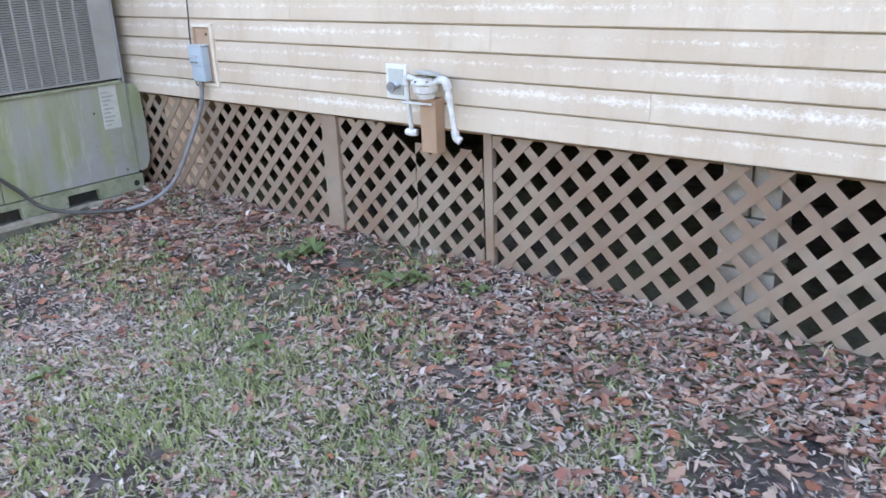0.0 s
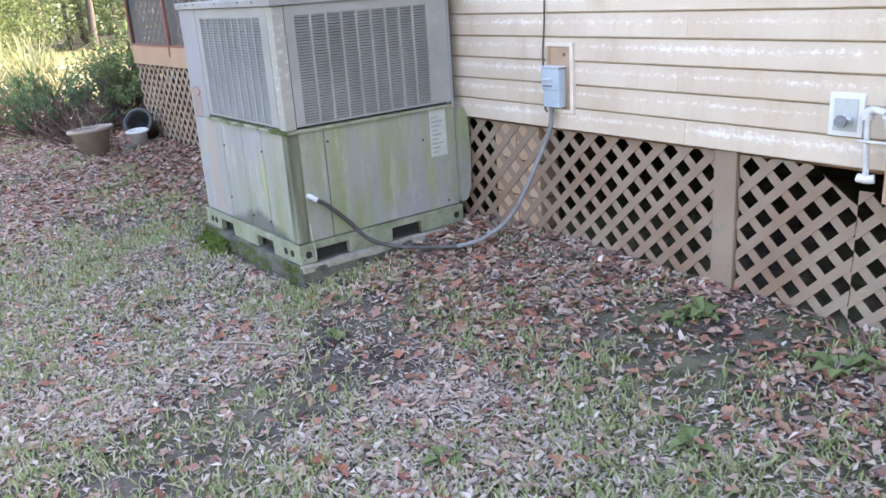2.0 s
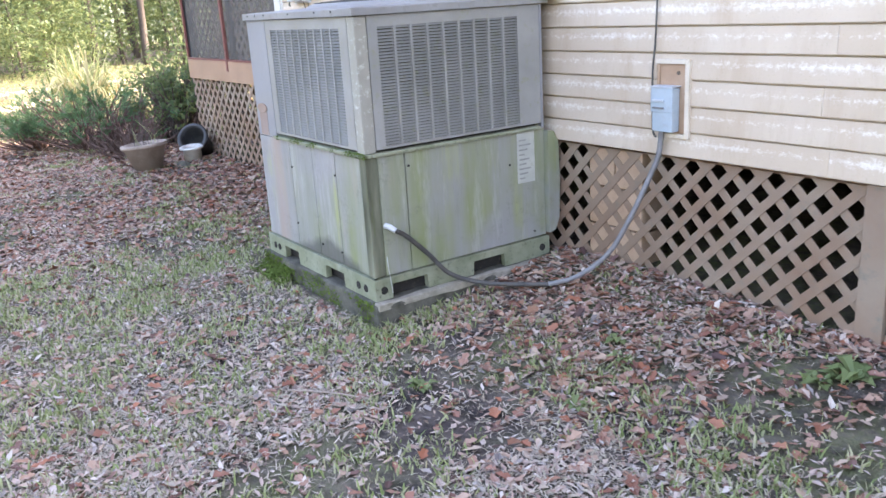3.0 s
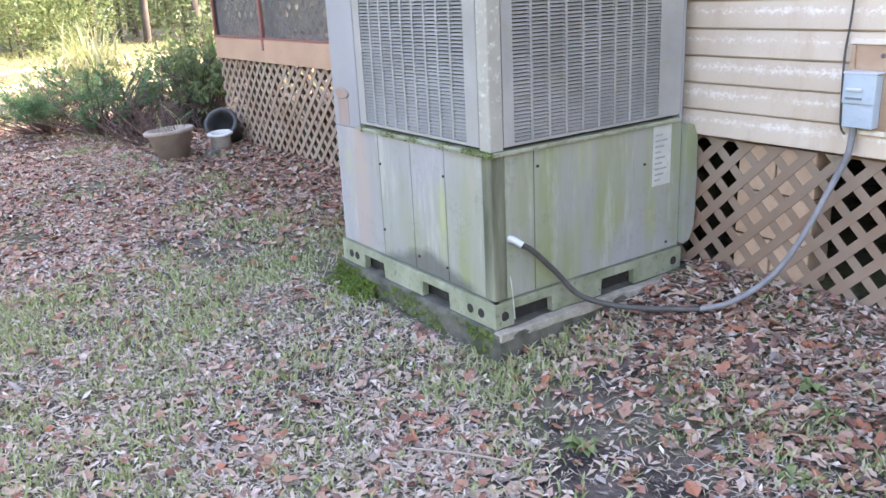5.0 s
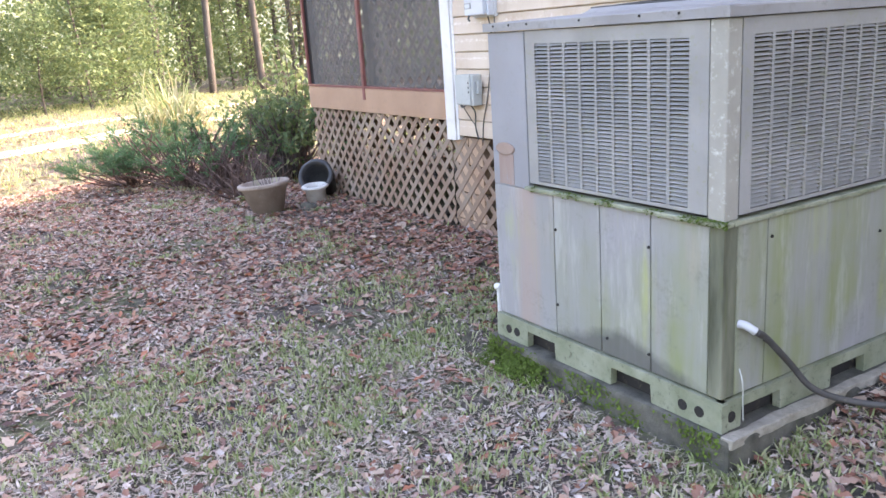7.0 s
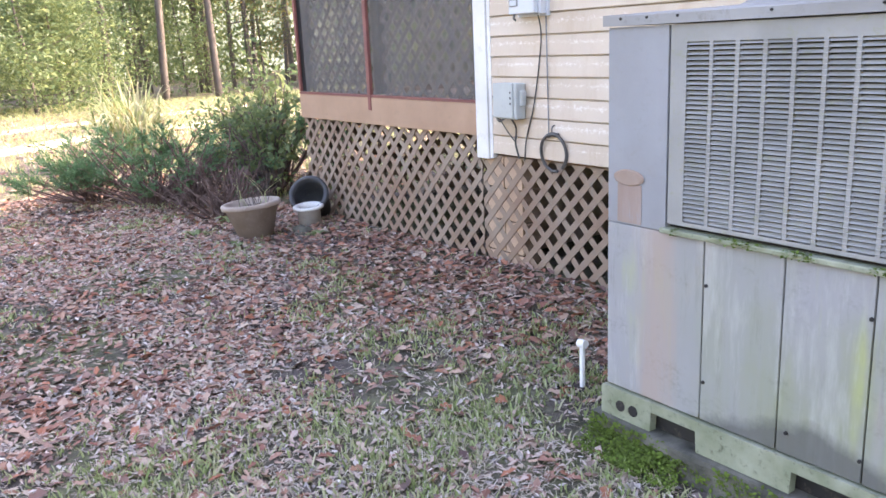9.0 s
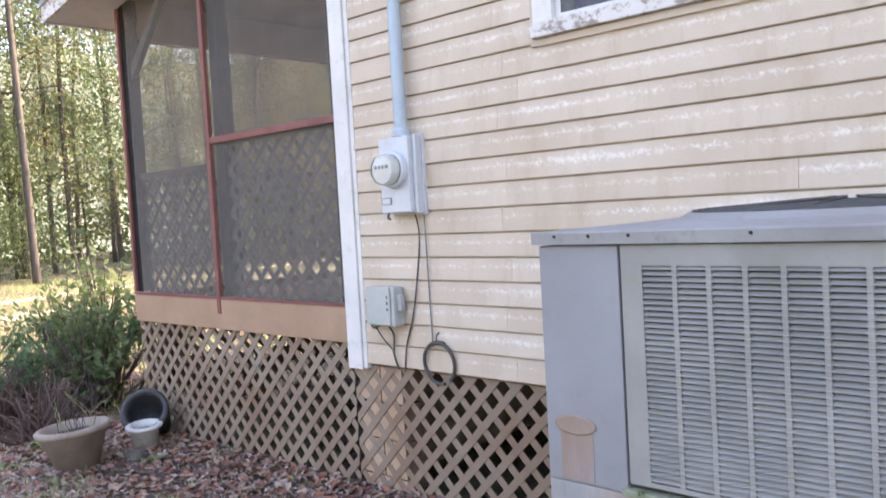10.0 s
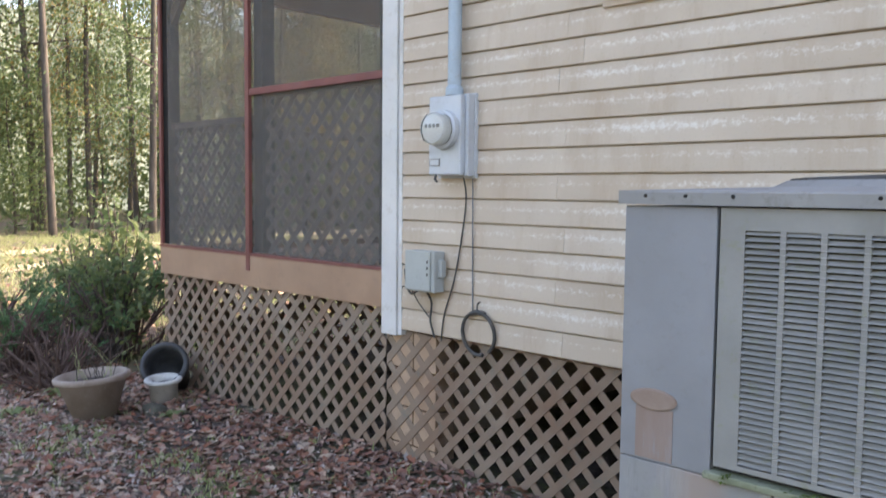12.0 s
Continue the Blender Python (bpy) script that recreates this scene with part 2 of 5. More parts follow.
WORN_WHITE = m_peeling()
SOFFIT = m_paint("grey_white_soffit_paint", (0.55, 0.54, 0.55), (0.66, 0.65, 0.65), 2, 0.7, 0.0, (0.35, 0.32, 0.3), 0.4)
SHINGLE = m_paint("dark_grey_shingle", (0.08, 0.08, 0.085), (0.14, 0.14, 0.14), 20, 0.95, bump=0.6)
METERGREY = m_paint("light_grey_meter_paint", (0.47, 0.50, 0.54), (0.56, 0.59, 0.62), 6, 0.45, 0.1, (0.3, 0.29, 0.27), 0.4)
CONDUIT = m_paint("blue_grey_conduit_paint", (0.33, 0.41, 0.48), (0.42, 0.50, 0.56), 7, 0.45, 0.1, (0.3, 0.28, 0.26), 0.45)
BOXGREY = m_paint("green_grey_plastic", (0.38, 0.40, 0.38), (0.45, 0.47, 0.44), 7, 0.55, 0.0, (0.25, 0.24, 0.21), 0.4)
PVC = m_paint("white_pvc", (0.74, 0.74, 0.73), (0.84, 0.84, 0.82), 9, 0.35, 0.0, (0.5, 0.46, 0.4), 0.4)
CABLE = m_paint("dark_rubber_cable", (0.045, 0.045, 0.045), (0.09, 0.085, 0.08), 20, 0.6)
GREYCABLE = m_paint("grey_flexible_conduit", (0.15, 0.15, 0.16), (0.23, 0.23, 0.24), 20, 0.5)
CLAY = m_paint("dusty_tan_plastic_pot", (0.25, 0.195, 0.16), (0.36, 0.295, 0.25), 8, 0.8, 0.0, (0.42, 0.39, 0.35), 0.7)
BLACKPOT = m_paint("faded_black_plastic", (0.025, 0.027, 0.03), (0.06, 0.062, 0.065), 8, 0.5)
BUCKET = m_paint("dirty_white_plastic", (0.52, 0.51, 0.48), (0.66, 0.65, 0.61), 10, 0.6, 0.0, (0.2, 0.2, 0.13), 0.7)
BARK = m_paint("grey_brown_bark", (0.055, 0.047, 0.041), (0.12, 0.104, 0.092), 7, 0.95, bump=0.7, grain=(1, 1, 0.25))
SAND = m_paint("pale_sandy_track", (0.42, 0.37, 0.28), (0.55, 0.49, 0.39), 2, 0.95, 0.0, (0.2, 0.22, 0.1), 0.7)
BRICK = m_paint("pale_block_pier", (0.24, 0.20, 0.165), (0.40, 0.37, 0.33), 14, 0.9, 0.0, (0.16, 0.13, 0.10), 0.8)
CURTAIN = m_paint("purple_curtain_cloth", (0.26, 0.10, 0.46), (0.36, 0.18, 0.58), 8, 0.9)
TANWOOD = m_paint("tan_pier_board", (0.36, 0.23, 0.15), (0.48, 0.34, 0.24), 7, 0.85, 0.0, (0.25, 0.17, 0.12), 0.6)
DARKWOOD = m_paint("dark_weathered_rail_wood", (0.10, 0.08, 0.07), (0.17, 0.14, 0.12), 6, 0.85)
BLIND = m_paint("grey_white_blind_slat", (0.36, 0.37, 0.40), (0.46, 0.47, 0.50), 5, 0.5)
STICKER = m_paint("faded_paper_label", (0.40, 0.41, 0.38), (0.50, 0.51, 0.46), 12, 0.7, 0.0, (0.26, 0.28, 0.17), 0.7)
INK = m_paint("faded_grey_print", (0.24, 0.24, 0.24), (0.32, 0.32, 0.31), 30, 0.8)
GLASS = m_glass("window_glass")
DOME = m_glass("meter_glass", 0.04)
SCREEN = m_screen()


def m_dark_screen():
    m = Mat("dark_window_screen", 0.7, spec=0.1)
    m.color(m.mix(m.noise(6, m.coords("World"), 4), (0.03, 0.03, 0.035), (0.06, 0.06, 0.06)))
    t = m.n.new("ShaderNodeBsdfTransparent")
    mx = m.n.new("ShaderNodeMixShader")
    mx.inputs[0].default_value = 0.22
    m.l.new(t.outputs[0], mx.inputs[1])
    m.l.new(m.b.outputs[0], mx.inputs[2])
    m.l.new(mx.outputs[0], m.n["Material Output"].inputs["Surface"])
    return m.m


WINSCREEN = m_dark_screen()
GROUND = m_ground()
LITTER = m_leaf("fallen_oak_leaves", (0.24, 0.095, 0.07), (0.36, 0.20, 0.135), (0.47, 0.33, 0.25), (0.29, 0.12, 0.09), (0.52, 0.40, 0.31), (0.085, 0.05, 0.05), (0.40, 0.15, 0.085), (0.26, 0.155, 0.125), (0.17, 0.095, 0.085), rough=0.7)
PIPEPAINT = m_paint("chalky_pipe_paint", (0.48, 0.48, 0.47), (0.68, 0.67, 0.65), 24, 0.6, 0.0, (0.26, 0.25, 0.22), 0.7)
CRUMBS = m_leaf("matted_leaf_fragments", (0.16, 0.115, 0.105), (0.56, 0.45, 0.38), (0.34, 0.20, 0.165), (0.68, 0.60, 0.54), (0.20, 0.175, 0.175), (0.50, 0.44, 0.34), (0.43, 0.29, 0.24), (0.58, 0.48, 0.42), rough=0.8)
WEEDLEAF = m_leaf("fresh_green_weed_leaves", (0.14, 0.20, 0.075), (0.23, 0.29, 0.13), rough=0.55, trans=0.25, island=False)
STRAW = m_leaf("dry_pale_grass", (0.48, 0.41, 0.33), (0.62, 0.55, 0.47), (0.40, 0.36, 0.25), (0.32, 0.25, 0.21), (0.54, 0.48, 0.38), rough=0.8)
GRASS = m_leaf("short_lawn_grass", (0.22, 0.30, 0.11), (0.35, 0.42, 0.18), (0.54, 0.51, 0.34), (0.26, 0.35, 0.13), (0.44, 0.46, 0.25), rough=0.6, trans=0.3)
GREENS = m_leaf("green_tree_leaves", (0.085, 0.15, 0.075), (0.13, 0.20, 0.09), (0.20, 0.25, 0.10), (0.10, 0.165, 0.09), rough=0.5, trans=0.45)
YELLOWS = m_leaf("autumn_tree_leaves", (0.10, 0.14, 0.07), (0.19, 0.19, 0.075), (0.36, 0.26, 0.08), (0.12, 0.16, 0.08), (0.28, 0.17, 0.06), rough=0.5, trans=0.4)
JUNIPER = m_leaf("blue_green_juniper_needles", (0.07, 0.17, 0.085), (0.13, 0.27, 0.13), (0.09, 0.20, 0.10), (0.18, 0.32, 0.15), rough=0.5, trans=0.3)
TWIG = m_paint("dark_reddish_brown_twigs", (0.07, 0.045, 0.04), (0.17, 0.115, 0.10), 9, 0.9)
PAMPAS = m_leaf("pale_green_reed_blades", (0.15, 0.22, 0.085), (0.32, 0.36, 0.21), (0.13, 0.20, 0.07), (0.42, 0.43, 0.30), (0.32, 0.27, 0.10), rough=0.45, trans=0.4)


# ---------------------------------------------------------------- helpers
def thing(name, label, category, group="", at=(0, 0, 0), kind=""):
    ob = new(name)
    ob.location = at
    ob.empty_display_size = 0.1
    return tagged(ob, label, category, group, kind)


def mesh_ob(name, bm, material, smooth=False):
    me = bpy.data.meshes.new(name)
    bm.normal_update()
    bm.to_mesh(me)
    bm.free()
    for mt in material if isinstance(material, (list, tuple)) else (material,):
        me.materials.append(mt)
    if smooth:
        for p in me.polygons:
            p.use_smooth = True
    return new(name, me)


def part(name, bm, material, parent, label="", smooth=False):
    """One mesh under a thing or a part; the mesh is given in the world's metres."""
    ob = mesh_ob(name, bm, material, smooth)
    ob.parent = parent
    o = Vector((0, 0, 0))
    p = parent
    while p is not None:
        o += p.location
        p = p.parent
    ob.location = -o
    if label:
        ob["label"] = label
    return ob


def box(x0, x1, y0, y1, z0, z1, bev=0.0, bm=None):
    bm = bm or bmesh.new()
    vs = [bm.verts.new((x, y, z)) for x in (x0, x1) for y in (y0, y1) for z in (z0, z1)]
    fs = [bm.faces.new([vs[i] for i in q]) for q in ((0, 1, 3, 2), (4, 6, 7, 5), (0, 4, 5, 1), (2, 3, 7, 6), (0, 2, 6, 4), (1, 5, 7, 3))]
    if bev:
        es = list({e for f in fs for e in f.edges})
        bmesh.ops.bevel(bm, geom=es, offset=bev, segments=2, affect="EDGES", profile=0.6)
    return bm


def prism(pts, axis, a, b, bm=None):
    """A closed outline of 2D points swept along an axis from a to b."""
    bm = bm or bmesh.new()

    def at(p, s):
        return {"x": (s, p[0], p[1]), "y": (p[0], s, p[1]), "z": (p[0], p[1], s)}[axis]
    lo, hi = [bm.verts.new(at(p, a)) for p in pts], [bm.verts.new(at(p, b)) for p in pts]
    n = len(pts)
    bm.faces.new(lo[::-1])
    bm.faces.new(hi)
    for i in range(n):
        bm.faces.new((lo[i], lo[(i + 1) % n], hi[(i + 1) % n], hi[i]))
    bmesh.ops.recalc_face_normals(bm, faces=bm.faces)
    return bm


def lathe(profile, at, axis=(0, 0, 1), n=28, bm=None):
    """Rings of (radius, height) turned round an axis through at."""
    bm = bm or bmesh.new()
    q = Vector((0, 0, 1)).rotation_difference(Vector(axis))
    rings = []
    for r, h in profile:
        rings.append([bm.verts.new(Vector(at) + q @ Vector((r * math.cos(a), r * math.sin(a), h))) for a in (2 * math.pi * k / n for k in range(n))])
    for lo, hi in zip(rings, rings[1:]):
        for k in range(n):
            bm.faces.new((lo[k], lo[(k + 1) % n], hi[(k + 1) % n], hi[k]))
    if profile[0][0] > 0.0005:
        bm.faces.new(rings[0][::-1])
    if profile[-1][0] > 0.0005:
        bm.faces.new(rings[-1])
    return bm


def tube(pts, r, n=10, bm=None, steps=8, taper=1.0):
    """A round tube through points, smoothed."""
    bm = bm or bmesh.new()
    P = [Vector(p) for p in pts]
    fine = []
    for i in range(len(P) - 1):
        p0, p1, p2, p3 = P[max(i - 1, 0)], P[i], P[i + 1], P[min(i + 2, len(P) - 1)]
        for k in range(steps):
            t = k / steps
            fine.append(0.5 * ((2 * p1) + (p2 - p0) * t + (2 * p0 - 5 * p1 + 4 * p2 - p3) * t * t + (3 * p1 - p0 - 3 * p2 + p3) * t ** 3))
    fine.append(P[-1])
    rings, side = [], None
    for i, p in enumerate(fine):
        d = (fine[min(i + 1, len(fine) - 1)] - fine[max(i - 1, 0)]).normalized()
        if side is None:
            side = d.orthogonal().normalized()
        side = (side - d * side.dot(d)).normalized()
        up = d.cross(side)
        rr = r * (1 + (taper - 1) * i / max(len(fine) - 1, 1))
        rings.append([bm.verts.new(p + rr * (math.cos(a) * side + math.sin(a) * up)) for a in (2 * math.pi * k / n for k in range(n))])
    for lo, hi in zip(rings, rings[1:]):
        for k in range(n):
            bm.faces.new((lo[k], lo[(k + 1) % n], hi[(k + 1) % n], hi[k]))
    bm.faces.new(rings[0][::-1])
    bm.faces.new(rings[-1])
    return bm


def smooth01(a, b, v):
    t = min(max((v - a) / (b - a), 0.0), 1.0)
    return t * t * (3 - 2 * t)


def ground_z(x, y):
    z = 0.02 + 0.035 * min(max(y, -2.0), 2.8) + 0.07 * smooth01(1.9, 2.75, y) * smooth01(-9.5, -4.0, x)
    z -= 0.03 * smooth01(-9.0, -11.0, x)
    z += 0.018 * noise.noise((x * 0.9, y * 0.9, 0)) + 0.007 * noise.noise((x * 3.1, y * 3.1, 4))
    z += 0.03 * smooth01(-4.8, -4.55, x) * smooth01(-3.2, -4.2, x) * smooth01(1.4, 2.0, y)
    return z - 0.25 * smooth01(14, 60, abs(x + 5) + abs(y))


# ---------------------------------------------------------------- ground
def graded(lo, hi, fine0, fine1, step):
    mid = [fine0 + step * k for k in range(int((fine1 - fine0) / step) + 1)]
    left, right, s, v = [], [], step, mid[0]
    while v > lo:
        s *= 1.35
        v -= s
        left.append(max(v, lo))
    s, v = step, mid[-1]
    while v < hi:
        s *= 1.35
        v += s
        right.append(min(v, hi))
    return left[::-1] + mid + right


xs, ys = graded(-600, 600, -14, 2, 0.12), graded(-600, 600, -3.0, 3.2, 0.12)
verts = [(x, y, ground_z(x, y)) for y in ys for x in xs]
w_ = len(xs)
faces = [(j * w_ + i, j * w_ + i + 1, (j + 1) * w_ + i + 1, (j + 1) * w_ + i) for j in range(len(ys) - 1) for i in range(w_ - 1)]
me = bpy.data.meshes.new("ground")
me.from_pydata(verts, [], faces)
me.materials.append(GROUND)
for p in me.polygons:
    p.use_smooth = True
tagged(new("ground", me), "bare brown soil and thin lawn under fallen leaves", "ground", kind="structure")

# ---------------------------------------------------------------- house
WY = 2.765                      # plane of the sheathing behind the siding
SILL, EXPO = 0.79, 0.1106       # lower edge of the siding, height of a course
HX0, HX1 = -7.95, 5.0           # the house's side wall
PX0 = -10.33                    # far end of the porch
YB = 9.6                        # back of house and porch
WIN = (-6.642, -5.582, 2.245, 3.38)


def rake(x):
    return 3.06 + 0.155 * (x + 10.74)


wall = thing("wall_side", "side wall of the house clad in weathered cream lap siding", "wall", kind="structure")
wx0, wx1, wz0, wz1 = WIN[0] + 0.09, WIN[1] - 0.09, WIN[2] + 0.07, WIN[3] - 0.08
bm = bmesh.new()
prism([(HX0 + 0.02, SILL), (wx0, SILL), (wx0, rake(wx0)), (HX0 + 0.02, rake(HX0))], "y", WY, WY + 0.13, bm)
prism([(wx1, SILL), (HX1, SILL), (HX1, rake(HX1)), (wx1, rake(wx1))], "y", WY, WY + 0.13, bm)
prism([(wx0, SILL), (wx1, SILL), (wx1, wz0), (wx0, wz0)], "y", WY, WY + 0.13, bm)
prism([(wx0, wz1), (wx1, wz1), (wx1, rake(wx1)), (wx0, rake(wx0))], "y", WY, WY + 0.13, bm)
part("sheathing", bm, BRICK, wall)


def plank_mesh(length):
    """One siding course: lower edge folded out, face leaning back to the next course."""
    bm = bmesh.new()
    prism([(-0.004, 0.0), (-0.021, 0.0), (-0.023, 0.004), (-0.0165, EXPO - 0.008), (-0.0145, EXPO - 0.0065), (-0.002, EXPO - 0.0065), (-0.002, EXPO + 0.006), (-0.001, EXPO + 0.006)], "x", 0, length, bm)
    me = bpy.data.meshes.new("plank")
    bm.to_mesh(me)
    bm.free()
    me.materials.append(SIDING)
    return me


def plank(x0, x1, z):
    key = round(x1 - x0, 3)
    if key not in PLANKS:
        PLANKS[key] = plank_mesh(x1 - x0)
    ob = new("plank", PLANKS[key])
    ob.parent = wall
    ob.location = (x0, WY, z)


PLANKS = {}
row_joints = [(-6.83, -3.2, 0.5), (-4.9, -1.3, 2.3), (-6.87, -3.24, 0.44), (-5.6, -2.0, 1.6)]
for k in range(34):
    z = SILL + EXPO * k
    if z > rake(HX1) - 0.1:
        break
    x_lo = HX0 + 0.13
    if z + EXPO > rake(x_lo):
        x_lo = (z + EXPO - 3.06) / 0.155 - 10.74
    cuts = [x_lo, *[c for c in row_joints[k % 4] if c > x_lo + 0.3], HX1]
    if k == 11:
        cuts = [x_lo, -6.75, -3.1, HX1]
    for a, b in zip(cuts, cuts[1:]):
        b -= 0.0015
        if z + EXPO > WIN[2] + 0.01 and z < WIN[3]:
            for c, d in ((a, min(b, WIN[0] - 0.004)), (max(a, WIN[1] + 0.004), b)):
                if d - c > 0.02:
                    plank(c, d, z)
        else:
            plank(a, b, z)

# corner board of the house, white
cb = thing("corner_board", "white painted corner board with flaking lower end", "trim", kind="structure")
part("board", box(-7.955, -7.845, WY - 0.035, WY + 0.02, 0.755, rake(-7.9), 0.004), WHITE, cb)
part("edge_strip", box(-7.843, -7.815, WY - 0.024, WY + 0.015, 0.76, rake(-7.83), 0.003), WHITE, cb)

# closed crawl space, floor, far walls
floor = new("floor", None)
tagged(floor, "timber floor structure of the house above the crawl space", "floor", kind="structure")
part("deck", box(HX0 + 0.02, HX1, WY + 0.135, YB, 0.74, 0.79), TIMBER, floor)
walls = thing("wall_rest", "plain rear and end walls closing the house", "wall", kind="structure")
part("end_wall", box(HX1, HX1 + 0.1, WY, YB, -0.4, rake(HX1)), BRICK, walls)
part("back_wall", box(HX0, HX1 + 0.1, YB, YB + 0.1, -0.4, rake(HX0)), BRICK, walls)
part("porch_wall", box(HX0, HX0 + 0.1, WY + 0.14, YB, -0.4, rake(HX0)), SIDING, walls)
part("room_wall", box(HX0 + 0.1, HX1, WY + 2.2, WY + 2.3, 0.79, 3.6), CURTAIN, walls)

# roof with rake overhang
roof = thing("roof", "low sloped shingle roof with peeling white fascia", "roof", kind="structure")
RY = 2.40
ex = -10.74
bm = prism([(ex, rake(ex) + 0.16), (HX1 + 0.5, rake(HX1 + 0.5) + 0.16), (HX1 + 0.5, rake(HX1 + 0.5) + 0.185), (ex - 0.03, rake(ex) + 0.18)], "y", RY - 0.03, YB + 0.4)
part("shingles", bm, SHINGLE, roof)
bm = prism([(ex, rake(ex)), (HX1 + 0.5, rake(HX1 + 0.5)), (HX1 + 0.5, rake(HX1 + 0.5) + 0.115), (ex, rake(ex) + 0.115)], "y", RY, RY + 0.022)
part("fascia", bm, WORN_WHITE, roof)
bm = prism([(ex, rake(ex) + 0.117), (HX1 + 0.5, rake(HX1 + 0.5) + 0.117), (HX1 + 0.5, rake(HX1 + 0.5) + 0.158), (ex, rake(ex) + 0.158)], "y", RY - 0.012, RY + 0.022)
part("drip_board", bm, GREY, roof)
part("eave_fascia", box(ex, ex + 0.022, RY + 0.024, YB + 0.4, rake(ex), rake(ex) + 0.158), WORN_WHITE, roof)
# soffit: boards laid across the overhang
x = ex + 0.024
while x < HX1 + 0.3:
    w = 0.145
    bm = prism([(x, rake(x) + 0.008), (x + w - 0.004, rake(x + w) + 0.008), (x + w - 0.004, rake(x + w) + 0.022), (x, rake(x) + 0.022)], "y", RY + 0.024, WY - 0.002 if x > PX0 else YB + 0.3)
    part("soffit_board", bm, SOFFIT, roof)
    x += w
part("deck", prism([(PX0, rake(PX0) + 0.06), (HX1, rake(HX1) + 0.06), (HX1, rake(HX1) + 0.1), (PX0, rake(PX0) + 0.1)], "y", WY, YB), TIMBER, roof)


# ---------------------------------------------------------------- lattice
PITCH, SLAT = 0.0955, 0.0375


def lattice(name, label, x0, x1, z0, z1, y, mat=LATTICE, group="", pitch=PITCH, slat=SLAT, plane="y", cut=None):
    """A panel of two crossed layers of diagonal slats, each slat cut to the panel's outline."""
    th = thing(name, label, "lattice", group, at=(x0, y, z0) if plane == "y" else (y, x0, z0))
    w, h = x1 - x0, z1 - z0
    step = pitch * math.sqrt(2)
    half = slat / math.sqrt(2)
    corners = cut or [(0, 0), (w, 0), (w, h), (0, h)]
    for layer, sgn in ((0, 1), (1, -1)):
        n = int((w + h) / step) + 2
        for k in range(-1, n + 1):
            c = k * step + (0.03 if sgn > 0 else 0.05)
            if sgn > 0:
                poly = [(c - half - h - 0.2, -0.2), (c + half - h - 0.2, -0.2), (c + half + 0.2, h + 0.2), (c - half + 0.2, h + 0.2)]
            else:
                poly = [(c - half + 0.2, -0.2), (c + half + 0.2, -0.2), (c + half - h - 0.2, h + 0.2), (c - half - h - 0.2, h + 0.2)]
            # clip by the convex outline
            for i in range(len(corners)):
                (ax, az), (bx, bz) = corners[i], corners[(i + 1) % len(corners)]
                out = []
                for j in range(len(poly)):
                    p, q = poly[j], poly[(j + 1) % len(poly)]
                    dp = (bx - ax) * (p[1] - az) - (bz - az) * (p[0] - ax)
                    dq = (bx - ax) * (q[1] - az) - (bz - az) * (q[0] - ax)
                    if dp >= 0:
                        out.append(p)
                    if dp * dq < 0:
                        t = dp / (dp - dq)
                        out.append((p[0] + t * (q[0] - p[0]), p[1] + t * (q[1] - p[1])))
                poly = out
                if len(poly) < 3:
                    break
            if len(poly) < 3:
                continue
            area = abs(sum(poly[i][0] * poly[(i + 1) % len(poly)][1] - poly[(i + 1) % len(poly)][0] * poly[i][1] for i in range(len(poly)))) / 2
            if area < 0.0004:
                continue
            jit = random.uniform(-0.0006, 0.0006)
            a = (0.0 if layer == 0 else 0.0045) + jit
            bm = prism(poly, "y" if plane == "y" else "x", a, a + 0.0045)
            ob = mesh_ob("slat", bm, mat)
            ob.parent = th
    return th


G_LAT = "lattice skirting panels"
LT = 0.775
LY = WY + 0.006
lattice("lattice_panel", "tan wooden lattice skirting panel under cream siding", -7.955, -3.06, 0.02, LT, LY, group=G_LAT)
lattice("lattice_panel", "tan wooden lattice skirting panel with a broken upper corner", -2.95, -2.462, 0.12, LT, LY, group=G_LAT,
        cut=[(0, 0), (0.488, 0), (0.488, 0.52), (0.30, 0.655), (0, 0.655)])
lattice("lattice_panel", "short tan wooden lattice panel below white pipes", -2.4605, -2.08, 0.12, 0.70, LY + 0.003, group=G_LAT)
lattice("lattice_panel", "tan wooden lattice skirting panel over dark crawl space", -2.02, 0.40, 0.12, LT, LY, group=G_LAT, pitch=0.104, slat=0.040)
lattice("lattice_panel", "tan wooden lattice skirting panel over dark crawl space", 0.42, 3.0, 0.12, LT, LY, group=G_LAT, pitch=0.104, slat=0.040)
for x0, x1, y0 in ((-3.06, -2.955, WY - 0.008), (-2.068, -2.024, WY + 0.004)):
    p = thing("skirting_post", "weathered tan timber post between lattice panels", "post", "skirting posts", at=(x0, y0, 0.05))
    part("post", box(x0, x1, y0, y0 + 0.035, 0.05, 0.785, 0.004), LATTICE, p)
for x0, x1, mat, back in ((-7.93, -7.60, TANWOOD, 0.012), (-4.47, -4.12, TANWOOD, 0.012), (-1.05, -0.83, BRICK, 0.05), (1.2, 1.6, BRICK, 0.06)):
    p = thing("foundation_pier", "block pier standing close behind the lattice", "pier", "foundation piers", at=(x0, WY + back, 0))
    zz = 0.0
    r = 0
    while zz < 0.6:
        off = 0.5 * (x1 - x0) if r % 2 else (x1 - x0)
        for a, b in ((x0, x0 + off), (x0 + off, x1)):
            if b - a > 0.02:
                part("block", box(a + 0.004, b - 0.004, WY + back, WY + back + 0.14, zz + 0.004, zz + 0.19, 0.006), mat, p)
        zz += 0.194
        r += 1

